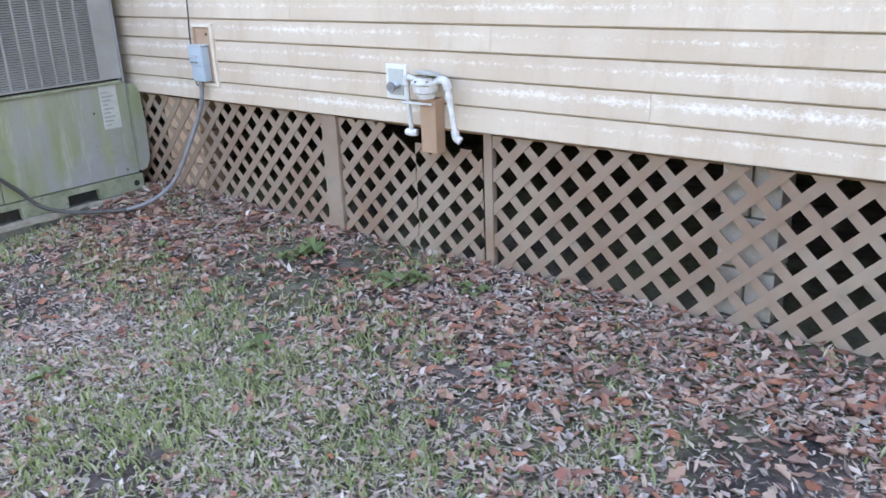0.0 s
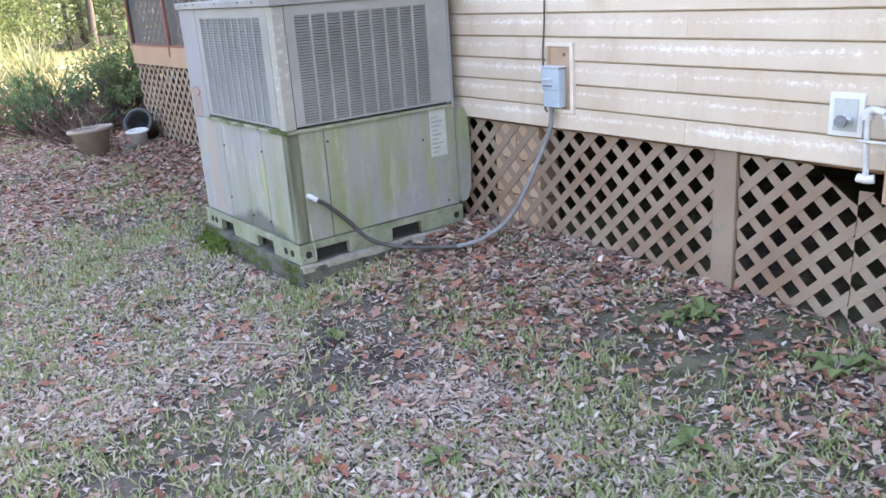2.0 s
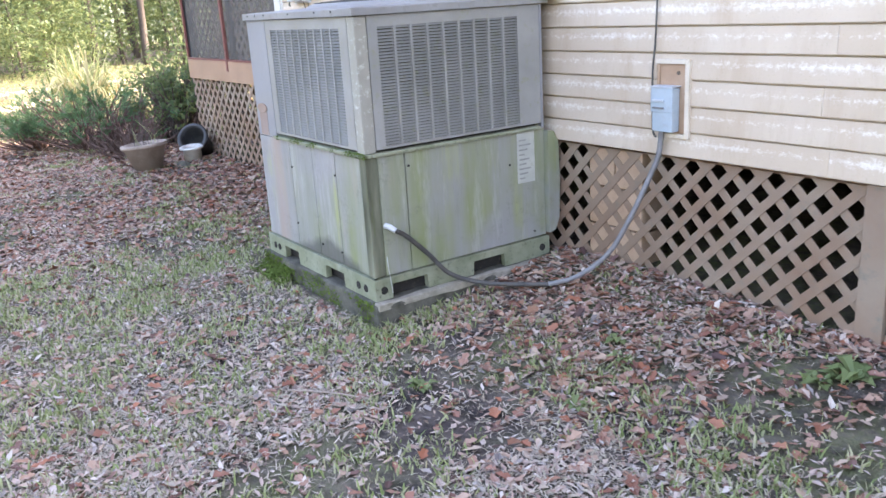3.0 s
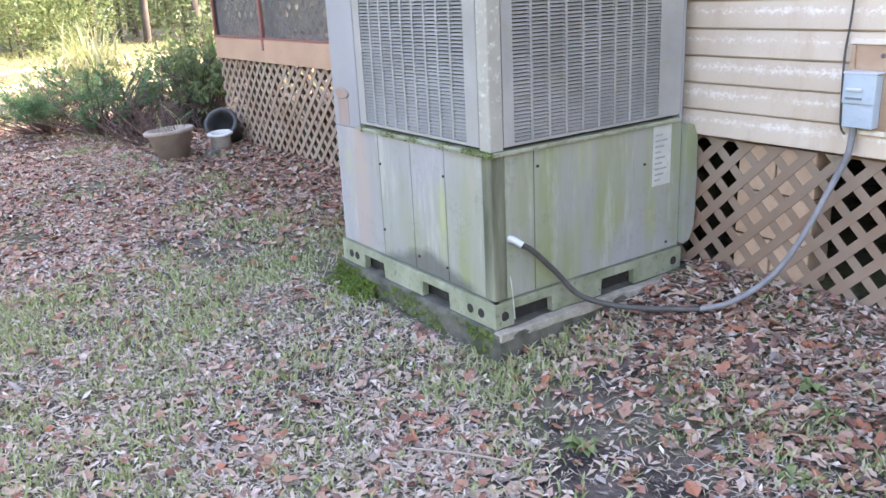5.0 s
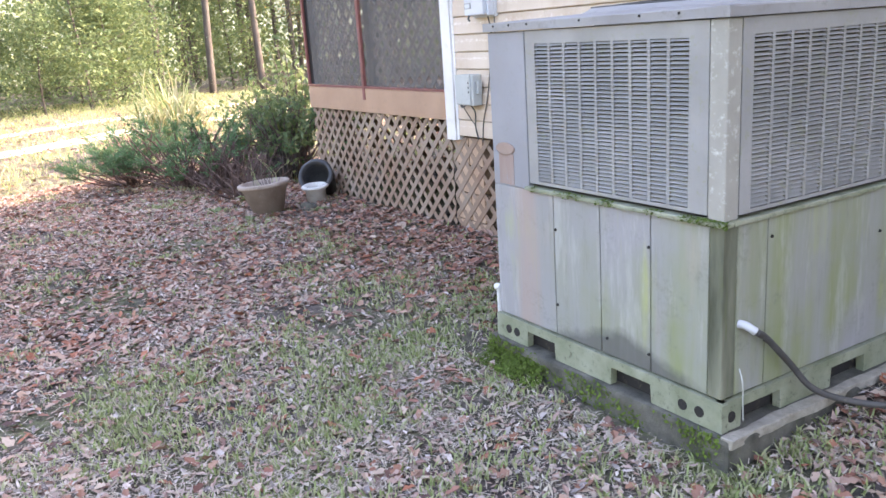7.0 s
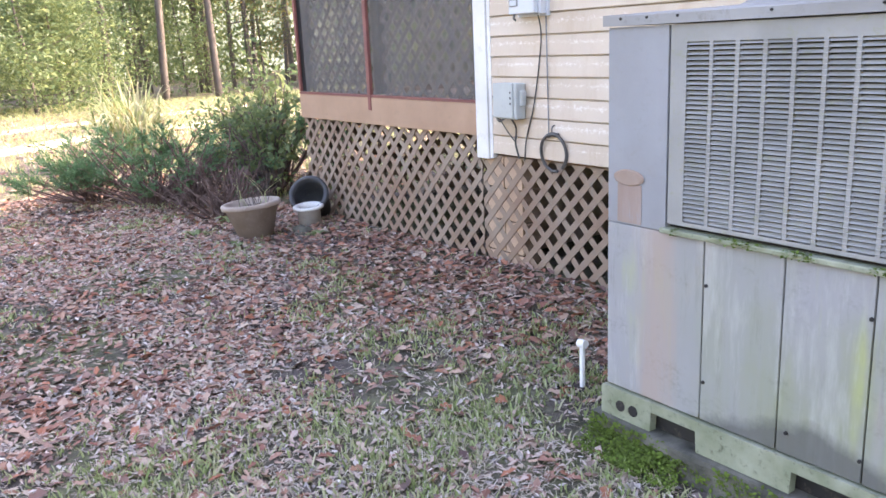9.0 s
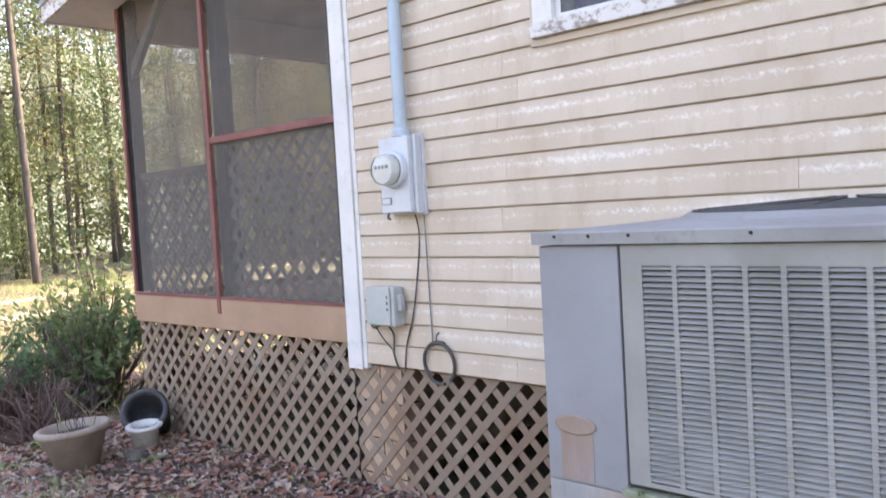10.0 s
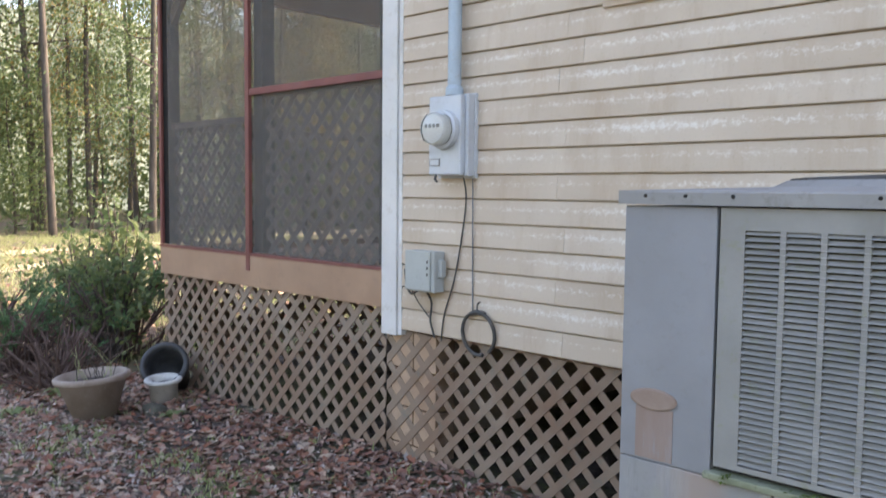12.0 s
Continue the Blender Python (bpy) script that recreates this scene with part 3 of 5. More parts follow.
# ---------------------------------------------------------------- screened porch
porch = thing("porch", "screened porch with brown skirt board and dark red battens", "porch", at=(PX0, WY, 0), kind="structure")
part("band_board", box(PX0, HX0 - 0.008, WY - 0.022, WY + 0.02, 0.885, 1.075, 0.003), TIMBER, porch, "brown painted skirt board")
part("end_band_board", box(PX0 - 0.02, PX0 + 0.02, WY + 0.022, YB, 0.885, 1.075), TIMBER, porch)
part("porch_floor", box(PX0 + 0.022, HX0 - 0.002, WY + 0.022, YB, 0.98, 1.02), TIMBER, porch)
part("sill_strip", box(PX0, HX0 - 0.008, WY - 0.026, WY + 0.01, 1.077, 1.093), REDWOOD, porch)
for x0, x1, y0, y1, z0, z1 in ((PX0, PX0 + 0.09, WY, WY + 0.09, 1.095, rake(PX0)), (-9.21, -9.12, WY + 0.03, WY + 0.12, 1.095, rake(-9.2)),
                               (HX0 - 0.10, HX0 - 0.012, WY + 0.03, WY + 0.12, 1.095, rake(HX0)), (PX0, PX0 + 0.09, 4.9, 5.0, 1.02, rake(PX0)),
                               (PX0, PX0 + 0.09, 7.2, 7.3, 1.02, rake(PX0)), (PX0, PX0 + 0.09, YB - 0.1, YB, 1.02, rake(PX0)), (-9.1, -9.0, YB - 0.1, YB, 1.02, rake(-9.1))):
    part("porch_post", box(x0, x1, y0, y1, z0, z1 + 0.05, 0.004), TIMBER if y0 > WY + 0.2 else DARK, porch)
part("batten", box(PX0 - 0.004, PX0 + 0.028, WY - 0.022, WY - 0.002, 1.095, rake(PX0), 0.003), REDWOOD, porch)
part("batten", box(-9.225, -9.185, WY - 0.028, WY - 0.004, 0.985, rake(-9.2), 0.003), REDWOOD, porch)
part("cross_batten", box(-9.184, HX0 - 0.006, WY - 0.024, WY - 0.004, 2.055, 2.095, 0.003), REDWOOD, porch)
part("inner_rail", box(PX0 + 0.09, -9.21, WY + 0.03, WY + 0.07, 1.90, 1.94), DARKWOOD, porch)
part("inner_rail", box(-9.12, HX0 - 0.1, WY + 0.035, WY + 0.075, 2.04, 2.10), DARKWOOD, porch)
part("end_rail", box(PX0 + 0.02, PX0 + 0.06, WY + 0.1, YB, 1.90, 1.95), DARKWOOD, porch)
part("end_beam", box(PX0, PX0 + 0.09, WY + 0.1, YB, rake(PX0) - 0.22, rake(PX0) + 0.05), TIMBER, porch)
part("back_beam", box(PX0, HX0 - 0.002, YB - 0.09, YB, rake(PX0) - 0.22, rake(PX0) + 0.05), TIMBER, porch)
# unseen wall added to shut the sun out and darken the porch inside
part("back_wall", box(PX0 + 0.1, HX0 - 0.002, YB - 0.002, YB + 0.09, 1.022, rake(PX0) - 0.222), TIMBER, porch)
part("brace", prism([(PX0 + 0.09, 2.62), (PX0 + 0.09, 2.72), (PX0 + 0.50, 3.1), (PX0 + 0.58, 3.1)][::-1], "y", WY + 0.03, WY + 0.07), DARKWOOD, porch)
for x0, x1, z0, z1 in ((PX0 + 0.02, -9.20, 1.093, None), (-9.20, HX0 - 0.01, 1.093, None)):
    bm = prism([(x0, z0), (x1, z0), (x1, rake(x1)), (x0, rake(x0))], "y", WY + 0.0, WY + 0.0015)
    part("fly_screen", bm, SCREEN, porch, "grey fly screen")
part("fly_screen", box(PX0 + 0.045, PX0 + 0.0465, WY + 0.1, YB - 0.1, 1.06, rake(PX0) - 0.2), SCREEN, porch, "grey fly screen")
lattice("railing_lattice", "dark wooden lattice railing inside the porch screen", -9.11, HX0 - 0.10, 1.03, 2.04, WY + 0.05, mat=DARKWOOD, group="porch railing lattices")
lattice("railing_lattice", "dark wooden lattice railing inside the porch screen", PX0 + 0.09, -9.215, 1.03, 1.90, WY + 0.05, mat=DARKWOOD, group="porch railing lattices")
lattice("lattice_panel", "tan wooden lattice skirting panel below the porch", PX0, -7.96, -0.10, 0.883, LY - 0.004, group=G_LAT)

lattice("lattice_panel", "tan wooden lattice panel at the porch end", WY + 0.03, 6.0, -0.12, 0.883, PX0 + 0.01, group=G_LAT, plane="x")

# ---------------------------------------------------------------- window
win = thing("window_1", "white sash window with blinds and peeling casing", "window", kind="structure")
a, b, c, d = WIN
FY = WY - 0.04
part("casing_left", box(a, a + 0.098, FY, WY + 0.01, c + 0.062, d, 0.004), WHITE, win)
part("casing_right", box(b - 0.095, b, FY, WY + 0.01, c + 0.062, d, 0.004), WORN_WHITE, win, "stained white casing")
part("casing_top", box(a, b, FY, WY + 0.01, d + 0.002, d + 0.1, 0.004), WHITE, win)
part("sill", box(a - 0.005, b + 0.028, FY - 0.015, WY + 0.01, c, c + 0.06, 0.005), WORN_WHITE, win, "white sill with peeling paint")
part("channel", box(a - 0.018, a - 0.002, WY - 0.03, WY, c - 0.015, d + 0.1), SIDING, win)
part("channel", box(b + 0.007, b + 0.023, WY - 0.03, WY, c - 0.015, d + 0.1), SIDING, win)
part("drip_channel", box(a - 0.018, b + 0.023, WY - 0.032, WY, c - 0.032, c - 0.004), SIDING, win)
gx0, gx1 = a + 0.099, b - 0.096
for z0, z1, yo, nm in ((c + 0.065, 2.765, 0.0, "lower_sash"), (2.74, d - 0.01, -0.022, "upper_sash")):
    s = part(nm, box(gx0, gx0 + 0.024, WY - 0.012 + yo, WY + 0.012 + yo, z0, z1, 0.002), WHITE, win, "white storm sash")
    part("stile", box(gx1 - 0.024, gx1, WY - 0.012 + yo, WY + 0.012 + yo, z0, z1, 0.002), WHITE, s)
    part("bottom_rail", box(gx0 + 0.024, gx1 - 0.024, WY - 0.013 + yo, WY + 0.012 + yo, z0, z0 + 0.02, 0.002), WHITE, s)
    part("top_rail", box(gx0 + 0.024, gx1 - 0.024, WY - 0.013 + yo, WY + 0.012 + yo, z1 - 0.016, z1, 0.002), WHITE, s)
    g = part("pane", box(gx0 + 0.024, gx1 - 0.024, WY - 0.002 + yo, WY + 0.002 + yo, z0 + 0.02, z1 - 0.016), GLASS, s, "reflecting window glass")
    g.visible_shadow = False
part("insect_screen", box(gx0 + 0.025, gx1 - 0.025, WY - 0.0085, WY - 0.0075, c + 0.086, 2.748), WINSCREEN, win, "dark insect screen over the lower sash")
part("jamb", box(gx0 - 0.02, gx0 - 0.002, WY + 0.012, WY + 0.13, c + 0.06, d), WHITE, win)
part("jamb", box(gx1 + 0.002, gx1 + 0.02, WY + 0.012, WY + 0.13, c + 0.06, d), WHITE, win)
part("muntin", box(gx0 + 0.024, gx1 - 0.024, WY - 0.03, WY - 0.012, 2.995, 3.015), WHITE, win)
blind = thing("window_blind", "grey white slatted blind lowered inside the window", "blind", at=(gx0, WY + 0.1, 2.47))
z = 2.50
while z < d:
    bm = prism([(WY + 0.066, z), (WY + 0.068, z), (WY + 0.082, z + 0.021), (WY + 0.080, z + 0.021)], "x", gx0 + 0.02, gx1 - 0.02)
    part("slat", bm, BLIND, blind)
    z += 0.027
for k in range(3):
    part("slat", box(gx0 + 0.02, gx1 - 0.02, WY + 0.062, WY + 0.086, 2.458 + 0.013 * k, 2.465 + 0.013 * k, 0.002), BLIND, blind)
part("bottom_bar", box(gx0 + 0.02, gx1 - 0.02, WY + 0.062, WY + 0.088, 2.432, 2.452, 0.004), BLIND, blind)
cur = thing("curtain", "purple cloth curtain behind the window glass", "curtain", at=(gx0, WY + 0.2, 2.0))
bm = bmesh.new()
prev = None
for k in range(61):
    xx = gx0 - 0.05 + (gx1 - gx0 + 0.1) * k / 60
    yy = WY + 0.17 + 0.018 * math.sin(k * 0.9) + 0.01 * math.sin(k * 2.3)
    cur_v = (bm.verts.new((xx, yy, 1.95)), bm.verts.new((xx, yy, 3.4)))
    if prev:
        bm.faces.new((prev[0], cur_v[0], cur_v[1], prev[1]))
    prev = cur_v
bmesh.ops.solidify(bm, geom=bm.faces[:], thickness=0.004)
part("cloth", bm, CURTAIN, cur, smooth=True)

# ---------------------------------------------------------------- packaged air conditioner
UX0, UX1, UY0, UY1 = -5.86, -4.69, 1.64, 2.68
PADZ, RAILT, SEAM, LID, UTOP = 0.19, 0.292, 0.862, 1.46, 1.492
pad = thing("concrete_pad", "mossy low concrete pad under the air conditioner", "pad", at=(UX0, UY0, 0))
bm = box(UX0 - 0.06, UX1 + 0.065, UY0 - 0.035, UY1 + 0.05, -0.05, PADZ - 0.002, 0.015)
bmesh.ops.subdivide_edges(bm, edges=[e for e in bm.edges if e.calc_length() > 0.4], cuts=14, use_grid_fill=True)
for v in bm.verts:
    n = noise.noise_vector(v.co * 9)
    v.co += Vector((n.x, n.y, n.z * 0.2)) * 0.012
part("slab", bm, CONCRETE, pad)
WORN = m_paint("worn_pale_concrete", (0.22, 0.20, 0.165), (0.40, 0.37, 0.31), 16, 0.95, 0.0, (0.10, 0.10, 0.06), 0.8, bump=0.7)
bm = box(UX1 + 0.022, UX1 + 0.066, UY0 - 0.03, UY1 - 0.10, PADZ - 0.03, PADZ + 0.004, 0.006)
bmesh.ops.subdivide_edges(bm, edges=[e for e in bm.edges if e.calc_length() > 0.4], cuts=24, use_grid_fill=True)
for v in bm.verts:
    n = noise.noise_vector(v.co * 11)
    v.co += Vector((n.x * 0.012, 0, n.z * 0.006))
part("worn_edge", bm, WORN, pad, "pale worn concrete edge")

ac = thing("air_conditioner", "weathered grey packaged air conditioner with algae streaks on a concrete pad", "air conditioner", at=(UX0, UY0, PADZ))


def rail_mesh(length, slots):
    """A base rail standing in the xz plane, with fork pockets cut into its lower edge."""
    H = RAILT - PADZ
    pts = [(0, 0)]
    for s0, s1 in slots:
        pts += [(s0, 0), (s0 + 0.004, H - 0.034), (s1 - 0.004, H - 0.034), (s1, 0)]
    pts += [(length, 0), (length, H - 0.006), (length - 0.006, H), (0.006, H), (0, H - 0.006)]
    return prism(pts, "y", 0, 0.03)


def placed(bm, m):
    bmesh.ops.transform(bm, matrix=m, verts=bm.verts)
    return bm


fr = part("base_rail", placed(rail_mesh(UX1 - UX0 + 0.03, ((0.21, 0.39), (0.70, 0.90))), pose(UX0 - 0.015, UY0 - 0.012, PADZ)), RAIL, ac, "green stained steel base rail")
rr = part("base_rail", placed(rail_mesh(UY1 - UY0 + 0.02, ((0.09, 0.29), (0.56, 0.76))), pose(UX1 + 0.012, UY0 - 0.010, PADZ, 0, 0, 90)), RAIL, ac, "green stained steel base rail")
part("base_rail", placed(rail_mesh(UX1 - UX0, ()), pose(UX0, UY1 - 0.03, PADZ)), RAIL, ac)
part("base_rail", placed(rail_mesh(UY1 - UY0 - 0.06, ((0.09, 0.29), (0.56, 0.76))), pose(UX0 + 0.03, UY0 + 0.02, PADZ, 0, 0, 90)), RAIL, ac)
# solid near-black discs on the rail, painted in place of shaded openings
for hx in (-5.79, -5.735, -4.835, -4.765):
    part("hole", lathe([(0.0, 0.0), (0.019, 0.0), (0.019, 0.003), (0.0, 0.003)], (hx, UY0 - 0.011, 0.236), (0, -1, 0), 14), DARK, fr, "near-black disc painted as a shaded opening")
for hy in (1.675, 2.64):
    part("hole", lathe([(0.0, 0.0), (0.019, 0.0), (0.019, 0.003), (0.0, 0.003)], (UX1 + 0.011, hy, 0.236), (1, 0, 0), 14), DARK, rr, "near-black disc painted as a shaded opening")
# near-black pan stands in for the shade behind the fork pockets
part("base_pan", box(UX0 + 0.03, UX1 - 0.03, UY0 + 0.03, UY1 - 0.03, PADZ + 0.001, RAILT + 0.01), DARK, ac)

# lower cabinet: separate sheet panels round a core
# near-black core paints the gaps between panels as shade
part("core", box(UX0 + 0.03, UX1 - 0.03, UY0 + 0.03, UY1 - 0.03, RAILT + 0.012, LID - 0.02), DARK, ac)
zz0, zz1 = RAILT + 0.006, SEAM - 0.008
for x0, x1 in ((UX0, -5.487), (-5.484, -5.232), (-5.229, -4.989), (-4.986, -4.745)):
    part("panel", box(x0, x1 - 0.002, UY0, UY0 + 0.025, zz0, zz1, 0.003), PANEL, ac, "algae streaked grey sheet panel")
part("corner_post", box(-4.743, UX1, UY0 - 0.002, UY0 + 0.06, zz0, zz1, 0.004), SLIME, ac, "mossy green corner post")
for y0, y1 in ((UY0 + 0.062, 1.842), (1.845, UY1)):
    part("panel", box(UX1 - 0.025, UX1, y0, y1 - 0.002, zz0, zz1, 0.003), PANEL, ac, "algae streaked grey sheet panel")
part("panel", box(UX0, UX0 + 0.025, UY0 + 0.027, UY1, zz0, zz1, 0.003), PANEL, ac)
part("panel", box(UX0 + 0.027, UX1 - 0.027, UY1 - 0.025, UY1, zz0, LID - 0.01, 0.003), PANEL, ac)
# ledge between the two halves
part("ledge", box(-5.64, UX1 + 0.012, UY0 - 0.016, UY0 + 0.03, SEAM - 0.008, SEAM + 0.008, 0.004), RAIL, ac, "mossy steel ledge")
part("ledge", box(UX1 - 0.03, UX1 + 0.014, UY0 + 0.032, UY1 - 0.03, SEAM - 0.008, SEAM + 0.008, 0.004), RAIL, ac, "mossy steel ledge")


def louvre_panel(length, parent_label, place, cols, m0, m1):
    """A louvred sheet in the xz plane: frame, upright ribs and folded slats with gaps between."""
    z0, z1 = SEAM + 0.021, LID - 0.004
    g0, g1 = z0 + 0.012, z1 - 0.048
    bm = bmesh.new()
    box(0, m0, 0, 0.014, z0, z1, 0, bm)
    box(length - m1, length, 0, 0.014, z0, z1, 0, bm)
    box(m0, length - m1, 0, 0.014, z0, g0, 0, bm)
    box(m0, length - m1, 0, 0.014, g1, z1, 0, bm)
    fr = part("grille_panel", placed(bm, place), LOUVRE, ac, parent_label)
    part("backing", placed(box(m0 - 0.01, length - m1 + 0.01, 0.026, 0.03, z0, z1), place), COIL, fr, "dark gap behind the louvres")
    span = length - m0 - m1
    for k in range(1, cols):
        xk = m0 + span * k / cols
        part("rib", placed(box(xk - 0.006, xk + 0.006, -0.0005, 0.013, g0, g1), place), LOUVRE, fr)
    n = 38
    ph = (g1 - g0) / n
    for k in range(n):
        zb = g0 + ph * k
        pts = [(0.010, zb + ph * 1.02), (0.012, zb + ph * 0.98), (0.0, zb + ph * 0.32), (-0.002, zb + ph * 0.36)]
        part("slat", placed(prism(pts, "x", m0, length - m1), place), LOUVRE, fr)
    return fr


louvre_panel(0.865, "grey louvred coil panel", pose(-5.622, UY0, 0), 9, 0.055, 0.075)
louvre_panel(0.96, "grey louvred coil panel with green tint", pose(UX1, UY0 + 0.062, 0, 0, 0, 90), 9, 0.05, 0.135)
part("corner_post", box(-4.755, UX1, UY0 - 0.001, UY0 + 0.06, SEAM + 0.009, LID - 0.003, 0.006), m_paint("flaking_corner_paint", (0.27, 0.26, 0.22), (0.36, 0.35, 0.31), 6, 0.6, 0.0, (0.68, 0.68, 0.64), 0.8), ac, "flaking grey corner post with moss")
part("access_panel", box(UX0, -5.630, UY0, UY0 + 0.025, SEAM - 0.006, LID - 0.004, 0.003), GREY, ac, "plain grey access panel")
part("panel", box(UX0, UX0 + 0.025, UY0 + 0.027, UY1, SEAM - 0.006, LID - 0.004, 0.003), GREY, ac)
part("panel", box(UX1 - 0.025, UX1, UY0 + 1.024, UY1, SEAM - 0.006, LID - 0.004, 0.003), GREY, ac)

# lid with a round fan opening
FC, FR = (-5.27, 2.19), 0.40
bm = bmesh.new()
N = 64
lo, hi = (UX0 - 0.012, UY0 - 0.014), (UX1 + 0.014, UY1 + 0.03)
outer, inner = [], []
for k in range(N):
    an = 2 * math.pi * k / N
    dx, dy = math.cos(an), math.sin(an)
    t = min(((hi[0] if dx > 0 else lo[0]) - FC[0]) / dx if abs(dx) > 1e-6 else 9, ((hi[1] if dy > 0 else lo[1]) - FC[1]) / dy if abs(dy) > 1e-6 else 9)
    outer.append((FC[0] + dx * t, FC[1] + dy * t))
    inner.append((FC[0] + dx * FR, FC[1] + dy * FR))
rings = []
for pts, z in ((outer, LID), (outer, UTOP - 0.004), ([(FC[0] + (p[0] - FC[0]) * 0.992, FC[1] + (p[1] - FC[1]) * 0.992) for p in outer], UTOP),
               ([(FC[0] + (p[0] - FC[0]) * 1.08, FC[1] + (p[1] - FC[1]) * 1.08) for p in inner], UTOP + 0.012), (inner, UTOP + 0.028), ([(FC[0] + (p[0] - FC[0]) * 0.97, FC[1] + (p[1] - FC[1]) * 0.97) for p in inner], UTOP - 0.05)):
    rings.append([bm.verts.new((*p, z)) for p in pts])
for r0, r1 in zip(rings, rings[1:]):
    for k in range(N):
        bm.faces.new((r0[k], r0[(k + 1) % N], r1[(k + 1) % N], r1[k]))
for cx, cy in ((lo[0], lo[1]), (hi[0], lo[1]), (hi[0], hi[1]), (lo[0], hi[1])):
    for r in rings[:3]:
        v = min(r, key=lambda v: (v.co.x - cx) ** 2 + (v.co.y - cy) ** 2)
        v.co.x, v.co.y = cx, cy
part("lid", bm, LIDPAINT, ac, "grey sheet metal lid")
# near-black disc painted as the shade down the fan opening
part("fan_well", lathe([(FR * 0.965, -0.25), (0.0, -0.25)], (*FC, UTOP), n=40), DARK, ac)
for k in range(16):
    r = 0.05 + (FR - 0.06) * k / 15
    pts = [(FC[0] + r * math.cos(q), FC[1] + r * math.sin(q), UTOP + 0.03 + 0.012 * (1 - r / FR)) for q in (2 * math.pi * j / 36 for j in range(37))]
    part("guard_ring", tube(pts, 0.0035, 5, None, 1), CABLE, ac, "dark wire guard ring")
for k in range(8):
    q = 2 * math.pi * k / 8
    part("guard_spoke", tube([(FC[0] + 0.04 * math.cos(q), FC[1] + 0.04 * math.sin(q), UTOP + 0.048), (FC[0] + FR * math.cos(q), FC[1] + FR * math.sin(q), UTOP + 0.03)], 0.004, 5), CABLE, ac)
for k in range(4):
    q = math.pi * k / 2
    placed_b = box(0.04, 0.34, -0.09, 0.09, -0.004, 0.004)
    bmesh.ops.transform(placed_b, matrix=pose(FC[0], FC[1], UTOP - 0.09, 0, 0, math.degrees(q)) @ pose(0, 0, 0, 22), verts=placed_b.verts)
    part("fan_blade", placed_b, DARK, ac)
for sx in (-5.80, -5.70, -5.59, -5.3, -5.02, -4.86):
    part("screw", lathe([(0.0, -0.001), (0.0045, 0.0), (0.004, 0.003), (0.0, 0.004)], (sx, lo[1], LID + 0.02), (0, -1, 0), 8), DARK, ac)
# oval emblem in a rust stain, data label, seam screws
part("emblem", placed(lathe([(0.0, 0.0), (0.06, 0.0), (0.06, 0.004), (0.052, 0.006), (0.0, 0.006)], (0, 0, 0), (0, -1, 0), 28), pose(-5.772, UY0 - 0.001, 1.005) @ Matrix.Diagonal((1, 1, 0.42, 1))), RUST, ac, "brown oval emblem")
part("rust_run", box(-5.818, -5.722, UY0 - 0.0018, UY0 - 0.0002, 0.862, 0.985), RUNSTAIN, ac, "brown stain below the emblem")
lab = part("data_label", box(UX1 + 0.0002, UX1 + 0.002, 2.50, 2.612, 0.595, 0.85), STICKER, ac, "faded paper data label")
for k in range(9):
    part("print_line", box(UX1 + 0.002, UX1 + 0.0026, 2.512, 2.512 + 0.035 + 0.05 * ((k * 7) % 5) / 5, 0.615 + 0.024 * k, 0.623 + 0.024 * k), INK, lab)
for sy, sz in ((1.86, 0.79), (1.84, 0.45), (2.45, 0.70), (2.60, 0.33)):
    part("screw", lathe([(0.0, 0.0), (0.006, 0.0), (0.005, 0.005), (0.0, 0.005)], (UX1, sy, sz), (1, 0, 0), 8), DARK, ac)
for sx, sz in ((-5.475, 0.72), (-5.475, 0.42), (-5.2, 0.36), (-4.995, 0.74), (-4.995, 0.36)):
    part("screw", lathe([(0.0, 0.0), (0.006, 0.0), (0.005, 0.005), (0.0, 0.005)], (sx, UY0, sz), (0, -1, 0), 8), DARK, ac)

# duct cover and flashing between the cabinet and the house
prof = [(2.682, 0.31), (2.72, 0.32), (2.748, 0.38), (2.756, 0.58), (2.748, 0.78), (2.72, 0.835), (2.682, 0.845)]
part("duct_cover", prism(prof, "x", UX0 + 0.1, UX1 + 0.03), PANEL, ac, "curved grey duct cover")
part("flashing", prism([(UY1 - 0.02, UTOP - 0.012), (UY1 + 0.06, UTOP - 0.004), (UY1 + 0.061, UTOP + 0.004), (UY1 - 0.02, UTOP - 0.002)], "x", UX0 + 0.05, UX1 + 0.075), LIDPAINT, ac, "bent sheet flashing")

# ---------------------------------------------------------------- power cable from the disconnect to the cabinet
whip = thing("power_cable", "grey flexible power cable sagging over the leaves", "cable", at=(-4.0, 2.5, 0.1))
g = ground_z
part("conduit", tube([(-3.96, 2.715, 0.905), (-3.968, 2.71, 0.80), (-4.0, 2.693, 0.70), (-4.052, 2.615, 0.50), (-4.111, 2.565, 0.361), (-4.165, 2.50, 0.28), (-4.215, 2.41, 0.23), (-4.286, 2.33, 0.205)], 0.0125, 10, None, 8, 0.9), GREYCABLE, whip, smooth=True)
part("hose", tube([(-4.286, 2.33, 0.205), (-4.42, 2.21, 0.20), (-4.53, 2.11, 0.208), (-4.61, 2.0, 0.258), (-4.642, 1.905, 0.37), (-4.648, 1.80, 0.475), (-4.645, 1.745, 0.512)], 0.0112, 10), CABLE, whip, "dark rubber hose", smooth=True)
part("elbow", tube([(-4.69, 1.715, 0.535), (-4.668, 1.722, 0.533), (-4.648, 1.742, 0.514)], 0.0135, 12), METERGREY, whip, "pale metal elbow fitting", smooth=True)
